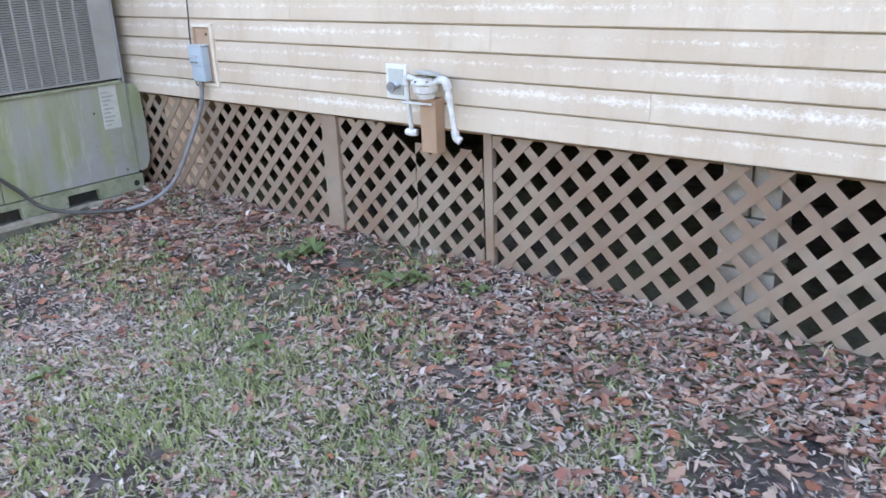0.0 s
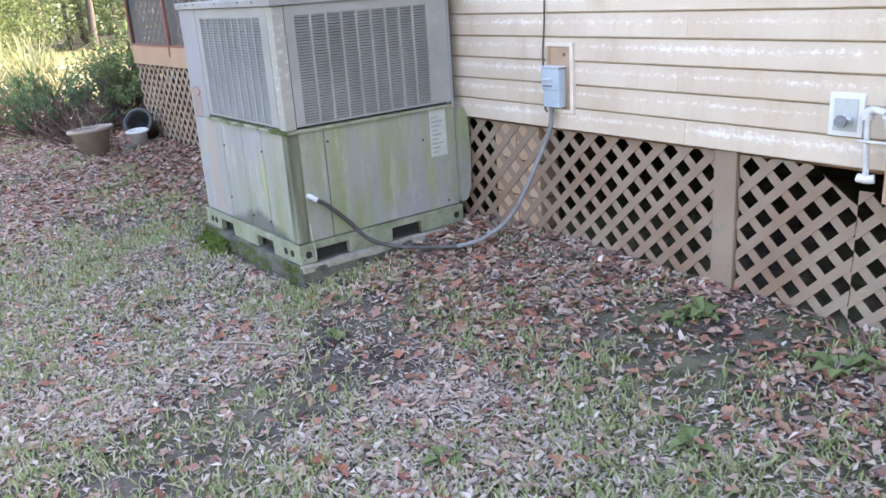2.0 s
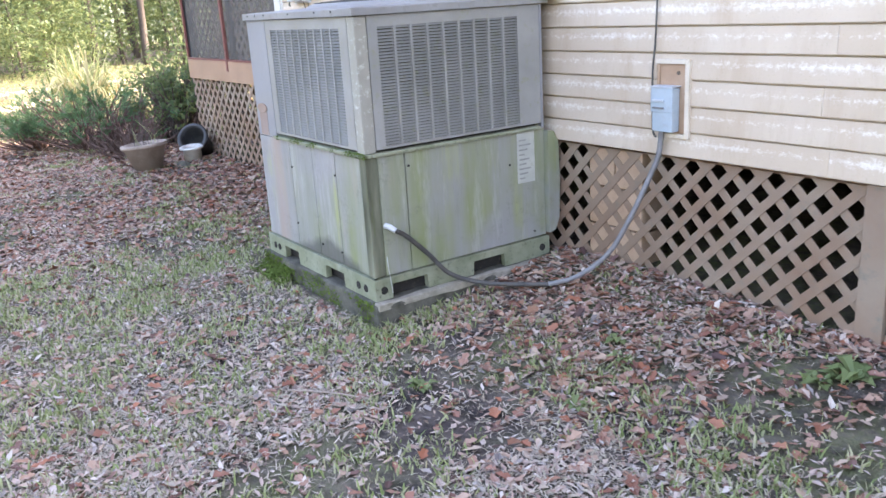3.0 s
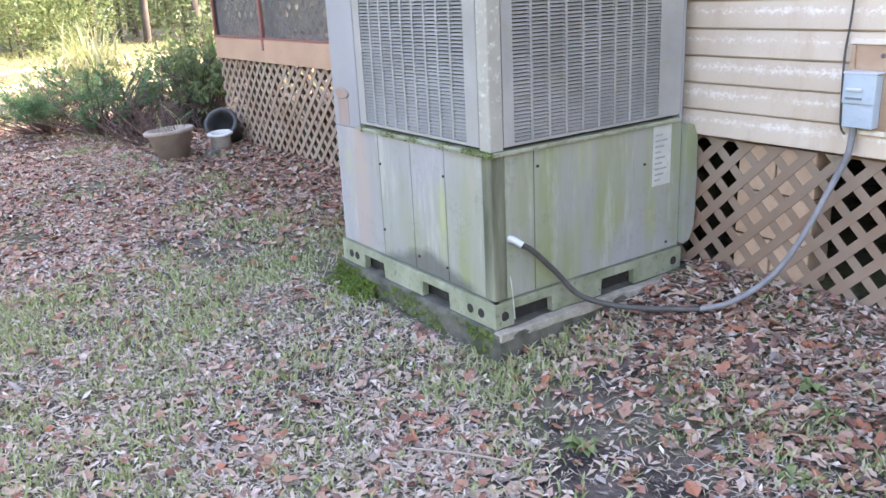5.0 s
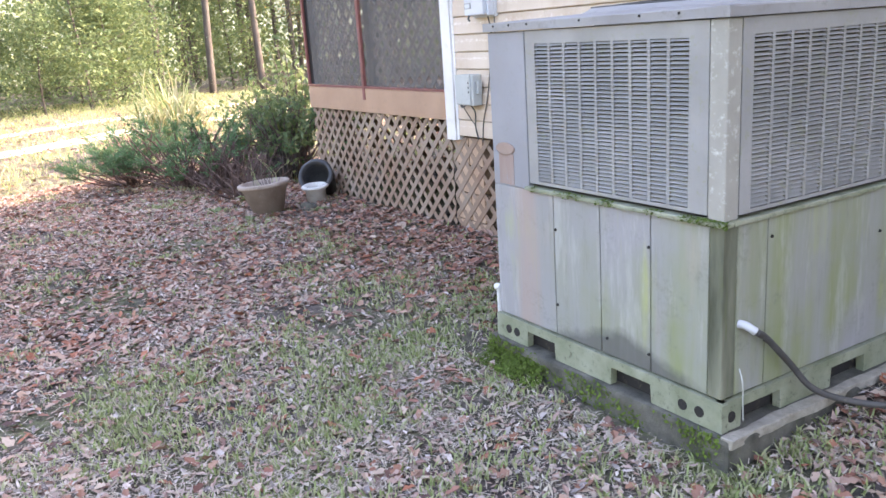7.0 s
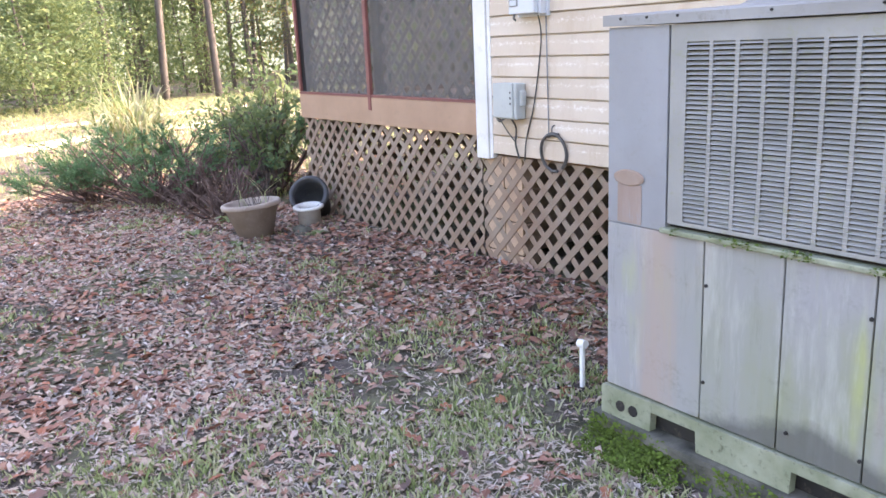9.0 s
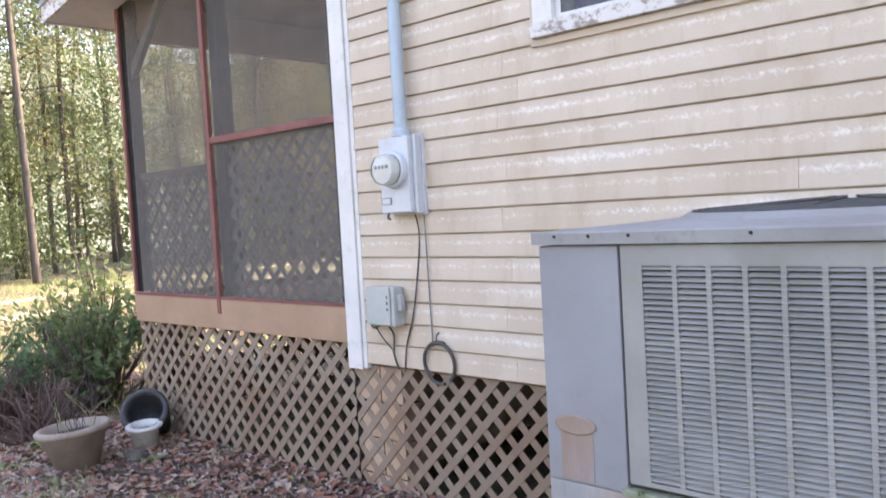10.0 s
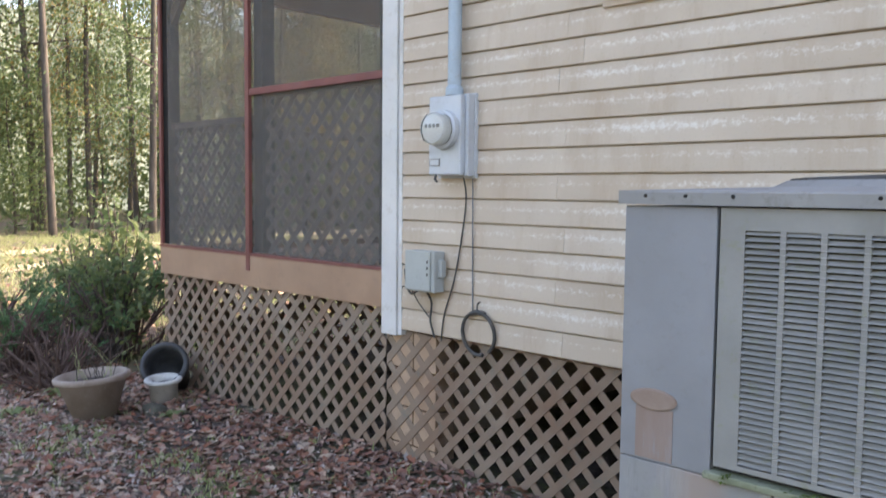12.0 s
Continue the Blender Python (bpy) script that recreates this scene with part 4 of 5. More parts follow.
part("stub_wire", tube([(-4.672, 1.70, 0.395), (-4.65, 1.69, 0.36), (-4.655, 1.70, 0.29), (-4.66, 1.71, 0.22)], 0.0022, 6), BOXGREY, whip)

# ---------------------------------------------------------------- fittings on the wall
SY = WY - 0.021                 # face of the siding
dis = thing("disconnect_box", "grey electrical disconnect box on a pale wall block", "electrical box", at=(-3.95, SY, 0.9))
CREAM = m_paint("cream_channel_paint", (0.58, 0.50, 0.40), (0.70, 0.63, 0.53), 9, 0.6, 0.0, (0.33, 0.26, 0.19), 0.6)
part("channel", box(-3.853, -3.832, SY - 0.013, SY + 0.016, 0.872, 1.205, 0.002), CREAM, dis, "cream siding channel")
part("channel", box(-4.012, -3.854, SY - 0.013, SY + 0.016, 1.186, 1.205, 0.002), CREAM, dis)
part("channel", box(-3.985, -3.854, SY - 0.013, SY + 0.016, 0.872, 0.889, 0.002), CREAM, dis)
part("bare_wood", box(-4.01, -3.855, SY - 0.003, SY + 0.012, 0.891, 1.184), TANWOOD, dis, "bare brown wood backing")
part("batten", box(-4.008, -3.992, SY - 0.010, SY - 0.0035, 1.09, 1.182, 0.002), TANWOOD, dis)
part("knot", lathe([(0.0, 0.0), (0.009, 0.0), (0.008, 0.003), (0.0, 0.004)], (-3.895, SY - 0.003, 1.148), (0, -1, 0), 10), DARKWOOD, dis)
e = part("enclosure", box(-3.995, -3.885, SY - 0.052, SY - 0.004, 0.90, 1.085, 0.005), CONDUIT, dis, "blue grey steel enclosure")
part("cover", box(-3.999, -3.881, SY - 0.058, SY - 0.05, 0.985, 1.089, 0.004), CONDUIT, e)
part("rain_lip", box(-4.001, -3.879, SY - 0.062, SY - 0.004, 1.0895, 1.096, 0.002), METERGREY, e)
part("hasp", box(-3.985, -3.925, SY - 0.066, SY - 0.057, 1.03, 1.04, 0.003), METERGREY, e)
part("hasp", box(-3.985, -3.925, SY - 0.064, SY - 0.057, 1.0, 1.008, 0.002), GREYCABLE, e)
part("wire", tube([(-4.018, SY - 0.006, 2.6), (-4.022, SY - 0.006, 1.9), (-4.013, SY - 0.006, 1.6), (-4.016, SY - 0.012, 1.3), (-4.026, SY - 0.016, 1.15), (-4.02, SY - 0.02, 1.0), (-4.008, SY - 0.03, 0.90), (-3.99, SY - 0.03, 0.87)], 0.0042, 6), CABLE, dis, "thin dark wire")

pipe = thing("gas_regulator", "white painted pipe assembly and valve on the siding", "pipe fitting", at=(-2.3, SY, 0.8))
part("valve_frame", box(-2.575, -2.45, SY - 0.012, SY + 0.01, 0.90, 1.055, 0.004), WHITE, pipe)
part("valve_plate", box(-2.555, -2.47, SY - 0.016, SY - 0.010, 0.92, 1.035), BOXGREY, pipe)
part("valve", tube([(-2.515, SY - 0.014, 0.965), (-2.512, SY - 0.035, 0.963), (-2.508, SY - 0.055, 0.96)], 0.013, 10), METERGREY, pipe, smooth=True)
part("valve_wheel", lathe([(0.008, 0.0), (0.022, 0.001), (0.024, 0.006), (0.022, 0.010), (0.008, 0.009), (0.0, 0.012)], (-2.508, SY - 0.05, 0.96), (0, -1, 0), 14), GREYCABLE, pipe)
part("valve_arm", tube([(-2.545, SY - 0.03, 0.963), (-2.48, SY - 0.032, 0.965)], 0.008, 8), METERGREY, pipe)
RX = -2.288
part("regulator_body", placed(lathe([(0.0, -0.055), (0.034, -0.055), (0.038, -0.035), (0.052, -0.028), (0.056, -0.008), (0.056, 0.018), (0.046, 0.032), (0.036, 0.036), (0.0, 0.04)], (0, 0, 0), (0, 0, 1), 18), pose(RX, SY - 0.075, 0.985)), PIPEPAINT, pipe)
part("flange", lathe([(0.060, 0.0), (0.063, 0.003), (0.063, 0.010), (0.060, 0.013), (0.0, 0.013)], (RX, SY - 0.075, 0.988), n=18), PIPEPAINT, pipe)
for k in range(6):
    q = k * math.pi / 3 + 0.3
    part("bolt", lathe([(0.007, 0.0), (0.007, 0.008), (0.0, 0.009)], (RX + 0.053 * math.cos(q), SY - 0.075 + 0.053 * math.sin(q), 1.001), n=6), GREYCABLE, pipe)
part("regulator_cap", placed(lathe([(0.0, 0.0), (0.066, 0.0), (0.068, 0.005), (0.04, 0.014), (0.0, 0.017)], (0, 0, 0), n=20), pose(RX + 0.012, SY - 0.066, 1.028, -10, 5, 0)), BOXGREY, pipe)
part("arm", tube([(-2.405, SY - 0.055, 1.008), (-2.37, SY - 0.07, 1.01), (RX - 0.03, SY - 0.075, 0.998)], 0.0135, 10), PIPEPAINT, pipe, smooth=True)
part("inlet_elbow", tube([(-2.395, SY - 0.058, 1.01), (-2.412, SY - 0.055, 1.0), (-2.414, SY - 0.054, 0.975)], 0.017, 10), PIPEPAINT, pipe, smooth=True)
part("inlet_pipe", tube([(-2.414, SY - 0.054, 0.98), (-2.412, SY - 0.05, 0.88), (-2.408, SY - 0.045, 0.775)], 0.0105, 10), PIPEPAINT, pipe, smooth=True)
part("elbow", tube([(-2.435, SY - 0.045, 0.768), (-2.408, SY - 0.045, 0.765), (-2.38, SY - 0.038, 0.768)], 0.016, 10), PIPEPAINT, pipe, smooth=True)
part("outlet_arm", tube([(RX + 0.03, SY - 0.075, 1.0), (-2.21, SY - 0.078, 1.008)], 0.0135, 10), PIPEPAINT, pipe)
part("outlet_elbow", tube([(-2.215, SY - 0.078, 1.01), (-2.178, SY - 0.078, 1.008), (-2.166, SY - 0.077, 0.975)], 0.0185, 10), PIPEPAINT, pipe, smooth=True)
part("outlet_pipe", tube([(-2.168, SY - 0.077, 0.985), (-2.156, SY - 0.072, 0.88), (-2.148, SY - 0.062, 0.79)], 0.0125, 10), PIPEPAINT, pipe, smooth=True)
part("pipe_collar", lathe([(0.0175, 0.0), (0.0175, 0.022)], (-2.163, SY - 0.075, 0.935), n=12), PIPEPAINT, pipe)
part("end_elbow", tube([(-2.149, SY - 0.062, 0.80), (-2.144, SY - 0.06, 0.77), (-2.125, SY - 0.055, 0.757)], 0.0175, 10), PIPEPAINT, pipe, smooth=True)
part("crossbar", tube([(-2.43, SY - 0.07, 0.902), (-2.26, SY - 0.078, 0.905)], 0.0055, 8), PIPEPAINT, pipe)
part("wooden_bracket", box(-2.338, -2.252, SY - 0.062, SY - 0.002, 0.69, 0.925, 0.004), TIMBER, pipe, "brown wooden backing block")

meter = thing("electric_meter", "light grey electric meter box with glass dome", "electric meter", at=(-7.4, SY, 1.7))
part("back_plate", box(-7.55, -7.318, SY - 0.018, SY + 0.012, 1.545, 1.93, 0.003), METERGREY, meter)
part("enclosure", box(-7.545, -7.345, SY - 0.088, SY - 0.016, 1.56, 1.92, 0.008), METERGREY, meter)
part("side_wing", box(-7.343, -7.322, SY - 0.06, SY - 0.018, 1.555, 1.925, 0.004), METERGREY, meter)
mc = (-7.438, SY - 0.088, 1.765)
part("ring", lathe([(0.088, 0.0), (0.09, 0.008), (0.088, 0.028), (0.078, 0.032), (0.0, 0.033)], mc, (0, -1, 0), 30), METERGREY, meter, smooth=False)
part("register", lathe([(0.060, 0.034), (0.062, 0.066), (0.058, 0.078), (0.0, 0.079)], mc, (0, -1, 0), 24), PVC, meter, "white register drum")
for k in range(4):
    part("dial", lathe([(0.0, 0.0792), (0.009, 0.0792), (0.009, 0.0805), (0.0, 0.0805)], (mc[0] - 0.033 + 0.022 * k, mc[1], mc[2] + 0.012), (0, -1, 0), 12), INK, meter)
dm = part("dome", lathe([(0.074, 0.033), (0.074, 0.074), (0.069, 0.094), (0.055, 0.102), (0.0, 0.104)], mc, (0, -1, 0), 30), DOME, meter, "clear glass dome", smooth=True)
dm.visible_shadow = False
part("tag", box(-7.535, -7.47, SY - 0.0925, SY - 0.087, 1.60, 1.635), INK, meter)
part("tag_paper", box(-7.529, -7.476, SY - 0.094, SY - 0.0926, 1.605, 1.63), METERGREY, meter)
part("latch", tube([(-7.5, SY - 0.08, 1.565), (-7.5, SY - 0.09, 1.54), (-7.485, SY - 0.09, 1.53)], 0.006, 6), CABLE, meter)
riser = thing("meter_riser", "blue grey conduit rising from the meter box", "conduit", at=(-7.42, SY, 1.92))
part("pipe", tube([(-7.418, SY - 0.052, 1.925), (-7.418, SY - 0.052, 2.6), (-7.418, SY - 0.052, rake(-7.4) - 0.0)], 0.031, 16), CONDUIT, riser, smooth=True)
part("hub", lathe([(0.041, 0.0), (0.041, 0.03), (0.032, 0.045)], (-7.418, SY - 0.052, 1.921), n=16), CONDUIT, riser)
tel = thing("telephone_box", "green grey telephone junction box with loose wires", "junction box", at=(-7.6, SY, 1.1))
part("box", box(-7.70, -7.515, SY - 0.075, SY - 0.004, 1.005, 1.20, 0.008), BOXGREY, tel)
part("lid", box(-7.703, -7.535, SY - 0.086, SY - 0.074, 1.012, 1.202, 0.005), BOXGREY, tel)
part("hinge", box(-7.516, -7.49, SY - 0.05, SY - 0.02, 1.08, 1.16, 0.004), BOXGREY, tel)
for k in range(3):
    part("mark", box(-7.556, -7.546, SY - 0.0875, SY - 0.0858, 1.085 + 0.03 * k, 1.098 + 0.03 * k), CABLE, tel)
part("wire", tube([(-7.78, SY - 0.012, 1.1), (-7.77, SY - 0.012, 1.03), (-7.72, SY - 0.03, 0.985), (-7.66, SY - 0.04, 1.003)], 0.006, 6), CABLE, tel)
part("wire", tube([(-7.60, SY - 0.04, 1.005), (-7.59, SY - 0.015, 0.95), (-7.60, SY - 0.012, 0.86), (-7.57, SY - 0.012, 0.78)], 0.005, 6), CABLE, tel)
part("wire", tube([(-7.70, SY - 0.04, 1.0), (-7.67, SY - 0.014, 0.93), (-7.6, SY - 0.012, 0.87)], 0.003, 6), CABLE, tel)
cord = thing("wall_cable", "thin dark cables hanging from the meter", "cable", at=(-7.4, SY, 1.2))
part("strand", tube([(-7.375, SY - 0.03, 1.55), (-7.38, SY - 0.008, 1.42), (-7.44, SY - 0.008, 1.1), (-7.51, SY - 0.008, 0.9), (-7.53, SY - 0.008, 0.77)], 0.0038, 6), CABLE, cord)
part("strand", tube([(-7.335, SY - 0.012, 1.545), (-7.335, SY - 0.007, 1.2), (-7.33, SY - 0.007, 0.92)], 0.0035, 6), GREYCABLE, cord)
coil = thing("cable_coil", "loop of black cable hung on the siding", "cable", at=(-7.27, SY, 0.85))
pts = [(-7.29 + 0.098 * math.sin(q), SY - 0.012 - 0.006 * math.cos(q), 0.835 + 0.10 * math.cos(q)) for q in (2.9 + 2 * math.pi * k / 20 * 0.93 for k in range(21))]
part("loop", tube(pts, 0.0085, 8, steps=3), CABLE, coil)
part("tie", tube([(-7.33, SY - 0.014, 0.925), (-7.29, SY - 0.02, 0.935), (-7.25, SY - 0.014, 0.93)], 0.012, 8), CABLE, coil)
part("hook", tube([(-7.29, SY - 0.002, 0.98), (-7.29, SY - 0.02, 0.97), (-7.29, SY - 0.022, 0.93)], 0.004, 6), CABLE, coil)

# white drain pipes beside the cabinet
drain = thing("drain_pipe", "short white plastic drain pipe standing by the pad", "pipe", at=(-6.24, 1.9, 0))
part("riser", tube([(-6.24, 1.9, 0.0), (-6.24, 1.9, 0.255)], 0.011, 10), PVC, drain)
part("cap", tube([(-6.258, 1.9, 0.258), (-6.222, 1.9, 0.262)], 0.017, 10), PVC, drain)
part("stub", tube([(-6.09, 1.9, 0.30), (-5.86, 1.9, 0.31)], 0.017, 10), PVC, drain)

# ---------------------------------------------------------------- pots
def pot(name, label, at, r0, r1, h, mat, tilt=(0, 0, 0), soil=True):
    t = thing(name, label, "plant pot" if soil else "bucket", at=at)
    m = pose(*at, *tilt)
    t_ = 0.012
    part("shell", placed(lathe([(0.0, 0.0), (r0, 0.0), (r1 - 0.008, h * 0.84), (r1, h * 0.85), (r1 + 0.018, h * 0.87), (r1 + 0.02, h * 0.97), (r1 + 0.008, h), (r1 - t_, h), (r1 - t_ - 0.01, h * 0.8), (r0 - t_, 0.02), (0.0, 0.02)], (0, 0, 0), n=36), m), mat, t, smooth=True)
    if soil:
        bm = lathe([(r1 - 0.022, h * 0.80), (r1 * 0.5, h * 0.84), (0.0, h * 0.85)], (0, 0, 0), n=24)
        part("soil", placed(bm, m), SOIL, t, "dark potting soil")
    elif r1 < 0.12:
        part("water", placed(lathe([(r1 - 0.016, h * 0.74), (0.0, h * 0.741)], (0, 0, 0), n=24), m), BLACKPOT, t, "dark standing water")
    return t


PG = ground_z(-9.9, 2.1)
pot("plant_pot", "wide tan plastic plant pot half full of soil", (-9.84, 2.05, PG - 0.01), 0.125, 0.205, 0.27, CLAY, (3, -3, 0))
pot("plastic_bucket", "small dirty white plastic bucket beside the pot", (-9.83, 2.50, PG), 0.085, 0.10, 0.17, BUCKET, (4, 3, 0), False)
pot("nursery_pot", "black nursery pot lying on its side against the lattice", (-10.08, 2.70, PG + 0.085), 0.11, 0.14, 0.30, BLACKPOT, (58, 0, 48), False)
st = thing("stone", "pale flat stone among the leaves", "stone", at=(-9.62, 2.33, PG + 0.03))
bm = bmesh.new()
bmesh.ops.create_icosphere(bm, subdivisions=3, radius=1)
for v in bm.verts:
    k = 1 + 0.3 * noise.noise(v.co * 1.4)
    v.co = Vector((-9.62 + v.co.x * 0.10 * k, 2.33 + v.co.y * 0.06 * k, PG + 0.02 + v.co.z * 0.045 * k))
part("rock", bm, CONCRETE, st, smooth=True)


# ---------------------------------------------------------------- leaf litter and grass
def scatter(name, label, category, mat, count, area, maker, density):
    rnd = np.random.RandomState(sum(map(ord, name)))
    V, F = [], []
    made = 0
    while made < count:
        x, y = rnd.uniform(area[0], area[1]), rnd.uniform(area[2], area[3])
        if rnd.rand() > density(x, y):
            made += 0.35
            continue
        made += 1
        vs, fs = maker(rnd, x, y)
        o = len(V)
        V += vs
        F += [tuple(i + o for i in f) for f in fs]
    me = bpy.data.meshes.new(name)
    me.from_pydata(V, [], F)
    me.materials.append(mat)
    return tagged(new(name, me), label, category, kind="stuff")


def in_thing(x, y):
    return UX0 - 0.09 < x < UX1 + 0.08 and UY0 - 0.08 < y < UY1 + 0.06


def leaf_maker(size, curl=0.35, lift=0.012):
    """Lobed oak-like leaves, curled and lying at all angles."""
    def make(rnd, x, y):
        s = size * rnd.uniform(0.55, 1.25)
        a, tx, ty = rnd.uniform(0, 6.283), rnd.normal(0, 0.25), rnd.normal(0, 0.25)
        w = s * rnd.uniform(0.20, 0.36)
        cu = curl * rnd.uniform(-0.4, 1.2)
        pts = ((-0.5 * s, 0, 0), (-0.22 * s, w * 0.75, 1), (-0.08 * s, w * 0.5, 0.7), (0.15 * s, w, 1), (0.5 * s, 0, 0), (0.15 * s, -w, 1), (-0.08 * s, -w * 0.5, 0.7), (-0.22 * s, -w * 0.75, 1), (0, 0, 0))
        ca, sa = math.cos(a), math.sin(a)
        g = ground_z(x, y)
        z0 = g + lift * rnd.uniform(0.5, 2.2)
        out = [(x + px * ca - py * sa, y + px * sa + py * ca, max(z0 + c * cu * w + px * tx + py * ty + (px / s) ** 2 * s * 0.25 * cu, g + 0.002)) for px, py, c in pts]
        return out, ((0, 1, 8), (1, 2, 8), (2, 3, 8), (3, 4, 8), (4, 5, 8), (5, 6, 8), (6, 7, 8), (7, 0, 8))
    return make


def crumb_maker(size):
    """Small torn pieces of leaf, folded along the middle."""
    def make(rnd, x, y):
        s, a = size * rnd.uniform(0.4, 1.5), rnd.uniform(0, 6.283)
        w, f, t = s * rnd.uniform(0.10, 0.34), rnd.uniform(-0.2, 0.9), rnd.normal(0, 0.4)
        ca, sa = math.cos(a), math.sin(a)
        z0 = ground_z(x, y) + rnd.uniform(0.001, 0.016)
        pts = ((-s * 0.5, 0, 0), (0.1 * s, w, f), (s * 0.5, 0, 0), (-0.1 * s, -w, f))
        return [(x + px * ca - py * sa, y + px * sa + py * ca, z0 + c * w + px * t) for px, py, c in pts], ((0, 1, 2), (0, 2, 3))
    return make


def blade_maker(h):
    def make(rnd, x, y):
        V, F = [], []
        z0 = ground_z(x, y) - 0.004
        for _ in range(4):
            a, hh = rnd.uniform(0, 6.283), h * rnd.uniform(0.5, 1.3)
            bx, by = x + rnd.normal(0, 0.015), y + rnd.normal(0, 0.015)
            lx, ly = rnd.normal(0, 0.5) * hh, rnd.normal(0, 0.5) * hh
            wx, wy = 0.0036 * math.cos(a), 0.0036 * math.sin(a)
            o = len(V)
            V += [(bx - wx, by - wy, z0), (bx + wx, by + wy, z0), (bx + lx * 0.5 + wx, by + ly * 0.5 + wy, z0 + hh * 0.7), (bx + lx * 0.5 - wx, by + ly * 0.5 - wy, z0 + hh * 0.7), (bx + lx, by + ly, z0 + hh)]
            F += [(o, o + 1, o + 2, o + 3), (o + 3, o + 2, o + 4)]
        return V, F
    return make


def green_patch(x, y):
    return noise.noise((x * 0.7, y * 0.7, 7.0)) * 0.5 + noise.noise((x * 2.3, y * 2.3, 2.0)) * 0.75


def bare_soil(x, y):
    """Dark trodden patches where little litter lies."""
    return smooth01(0.10, 0.32, noise.noise((x * 0.95 + 3, y * 1.5, 21.0)) + 0.35 * noise.noise((x * 3.4, y * 3.4, 5.0)))


def leaf_density(x, y):
    if in_thing(x, y) or y > 2.76:
        return 0.0
    near = max(smooth01(1.7, 2.5, y), 0.9 * smooth01(-4.9, -4.3, x) * smooth01(-2.6, -3.8, x) * smooth01(1.4, 2.0, y))
    return (1 - 0.55 * bare_soil(x, y)) * min(1.0, max(0.04, 0.19 - 0.28 * green_patch(x, y) + 0.85 * near + 0.55 * smooth01(-6.0, -7.8, x)))


def crumb_density(x, y):
    if in_thing(x, y) or y > 2.76:
        return 0.0
    return (1 - 0.75 * bare_soil(x, y)) * (1 - 0.5 * smooth01(1.6, 2.2, y) * smooth01(-6.0, -7.0, x)) * min(1.0, max(0.15, 0.55 - 0.5 * green_patch(x, y) + 0.35 * noise.noise((x * 1.3, y * 1.3, 11))))


def grass_density(x, y):
    if in_thing(x, y) or y > 2.72:
        return 0.0
    return (1 - 0.5 * bare_soil(x, y)) * min(1.0, max(0.02, 0.27 + 0.72 * green_patch(x, y) - 0.3 * smooth01(1.5, 2.5, y) - 0.3 * smooth01(-6.3, -8, x)))


scatter("fallen_leaves", "layer of brown and tan fallen oak leaves on the lawn", "leaves", LITTER, 52000, (-13.5, 1.2, -1.8, 2.8), leaf_maker(0.058, 0.55, 0.008), leaf_density)
scatter("leaf_fragments", "matted pale leaf fragments over the thin lawn", "leaves", CRUMBS, 170000, (-13.5, 1.2, -1.8, 2.8), crumb_maker(0.032), crumb_density)


def straw_maker(rnd, x, y):
    """A few flat-lying dry blades."""
    V, F = [], []
    z0 = ground_z(x, y)
    for _ in range(3):
        a, L = rnd.uniform(0, 6.283), rnd.uniform(0.02, 0.06)
        bx, by, w = x + rnd.normal(0, 0.03), y + rnd.normal(0, 0.03), rnd.uniform(0.001, 0.0022)
        dx, dy, bend = math.cos(a) * L, math.sin(a) * L, rnd.normal(0, 0.25)
        z1, z2, z3 = z0 + rnd.uniform(0.002, 0.014), z0 + rnd.uniform(0.006, 0.022), z0 + rnd.uniform(0.002, 0.016)
        wx, wy = -math.sin(a) * w, math.cos(a) * w
        mx, my = bx + dx * 0.5 - dy * bend, by + dy * 0.5 + dx * bend
        o = len(V)
        V += [(bx - wx, by - wy, z1), (bx + wx, by + wy, z1), (mx + wx, my + wy, z2), (mx - wx, my - wy, z2), (bx + dx, by + dy, z3)]
        F += [(o, o + 1, o + 2, o + 3), (o + 3, o + 2, o + 4)]
    return V, F


scatter("dry_grass", "flat pale dry grass matted over the lawn", "grass", STRAW, 60000, (-13.0, 0.8, -1.6, 2.7), straw_maker, lambda x, y: crumb_density(x, y) * (1 - 0.85 * smooth01(-6.0, -7.8, x)) * (1 - 0.7 * smooth01(1.6, 2.4, y)))
scatter("lawn_grass", "thin short green grass between fallen leaves", "grass", GRASS, 62000, (-13.5, 1.2, -1.8, 2.8), blade_maker(0.036), grass_density)
scatter("far_leaves", "fallen leaves scattered over the far yard", "leaves", LITTER, 16000, (-26, -9, -6, 14), leaf_maker(0.10), lambda x, y: 0.0 if (x > -13.5 and -1.8 < y < 2.8) or (x > PX0 - 0.1 and y > 2.7) else 0.6)
scatter("far_grass", "thin grass of the far yard beyond the shrubs", "grass", GRASS, 24000, (-32, -9, -8, 16), blade_maker(0.09), lambda x, y: 0.0 if (x > -13.5 and -1.8 < y < 2.8) or (x > PX0 - 0.1 and y > 2.7) else 0.8)

# driveway: two pale sandy wheel tracks
for off in (0.0, 1.9):
    V, F = [], []
    for k in range(61):
        s = -30 + 60 * k / 60
        cx, cy = -18.8 - 0.36 * s - off * 1.9, 2.0 + 0.93 * s
        wob = 0.18 * noise.noise((s * 0.4, off, 1))
        for e in (0.48, -0.48):
            px, py = cx + (e + wob) * 0.93, cy + (e + wob) * 0.36
            V.append((px, py, ground_z(px, py) + 0.012))
    F = [(2 * k, 2 * k + 1, 2 * k + 3, 2 * k + 2) for k in range(60)]
    me = bpy.data.meshes.new("road")
    me.from_pydata(V, [], F)
    me.materials.append(SAND)
    tagged(new("road_track", me), "pale sandy wheel track of a driveway in sunlight", "driveway", kind="structure")


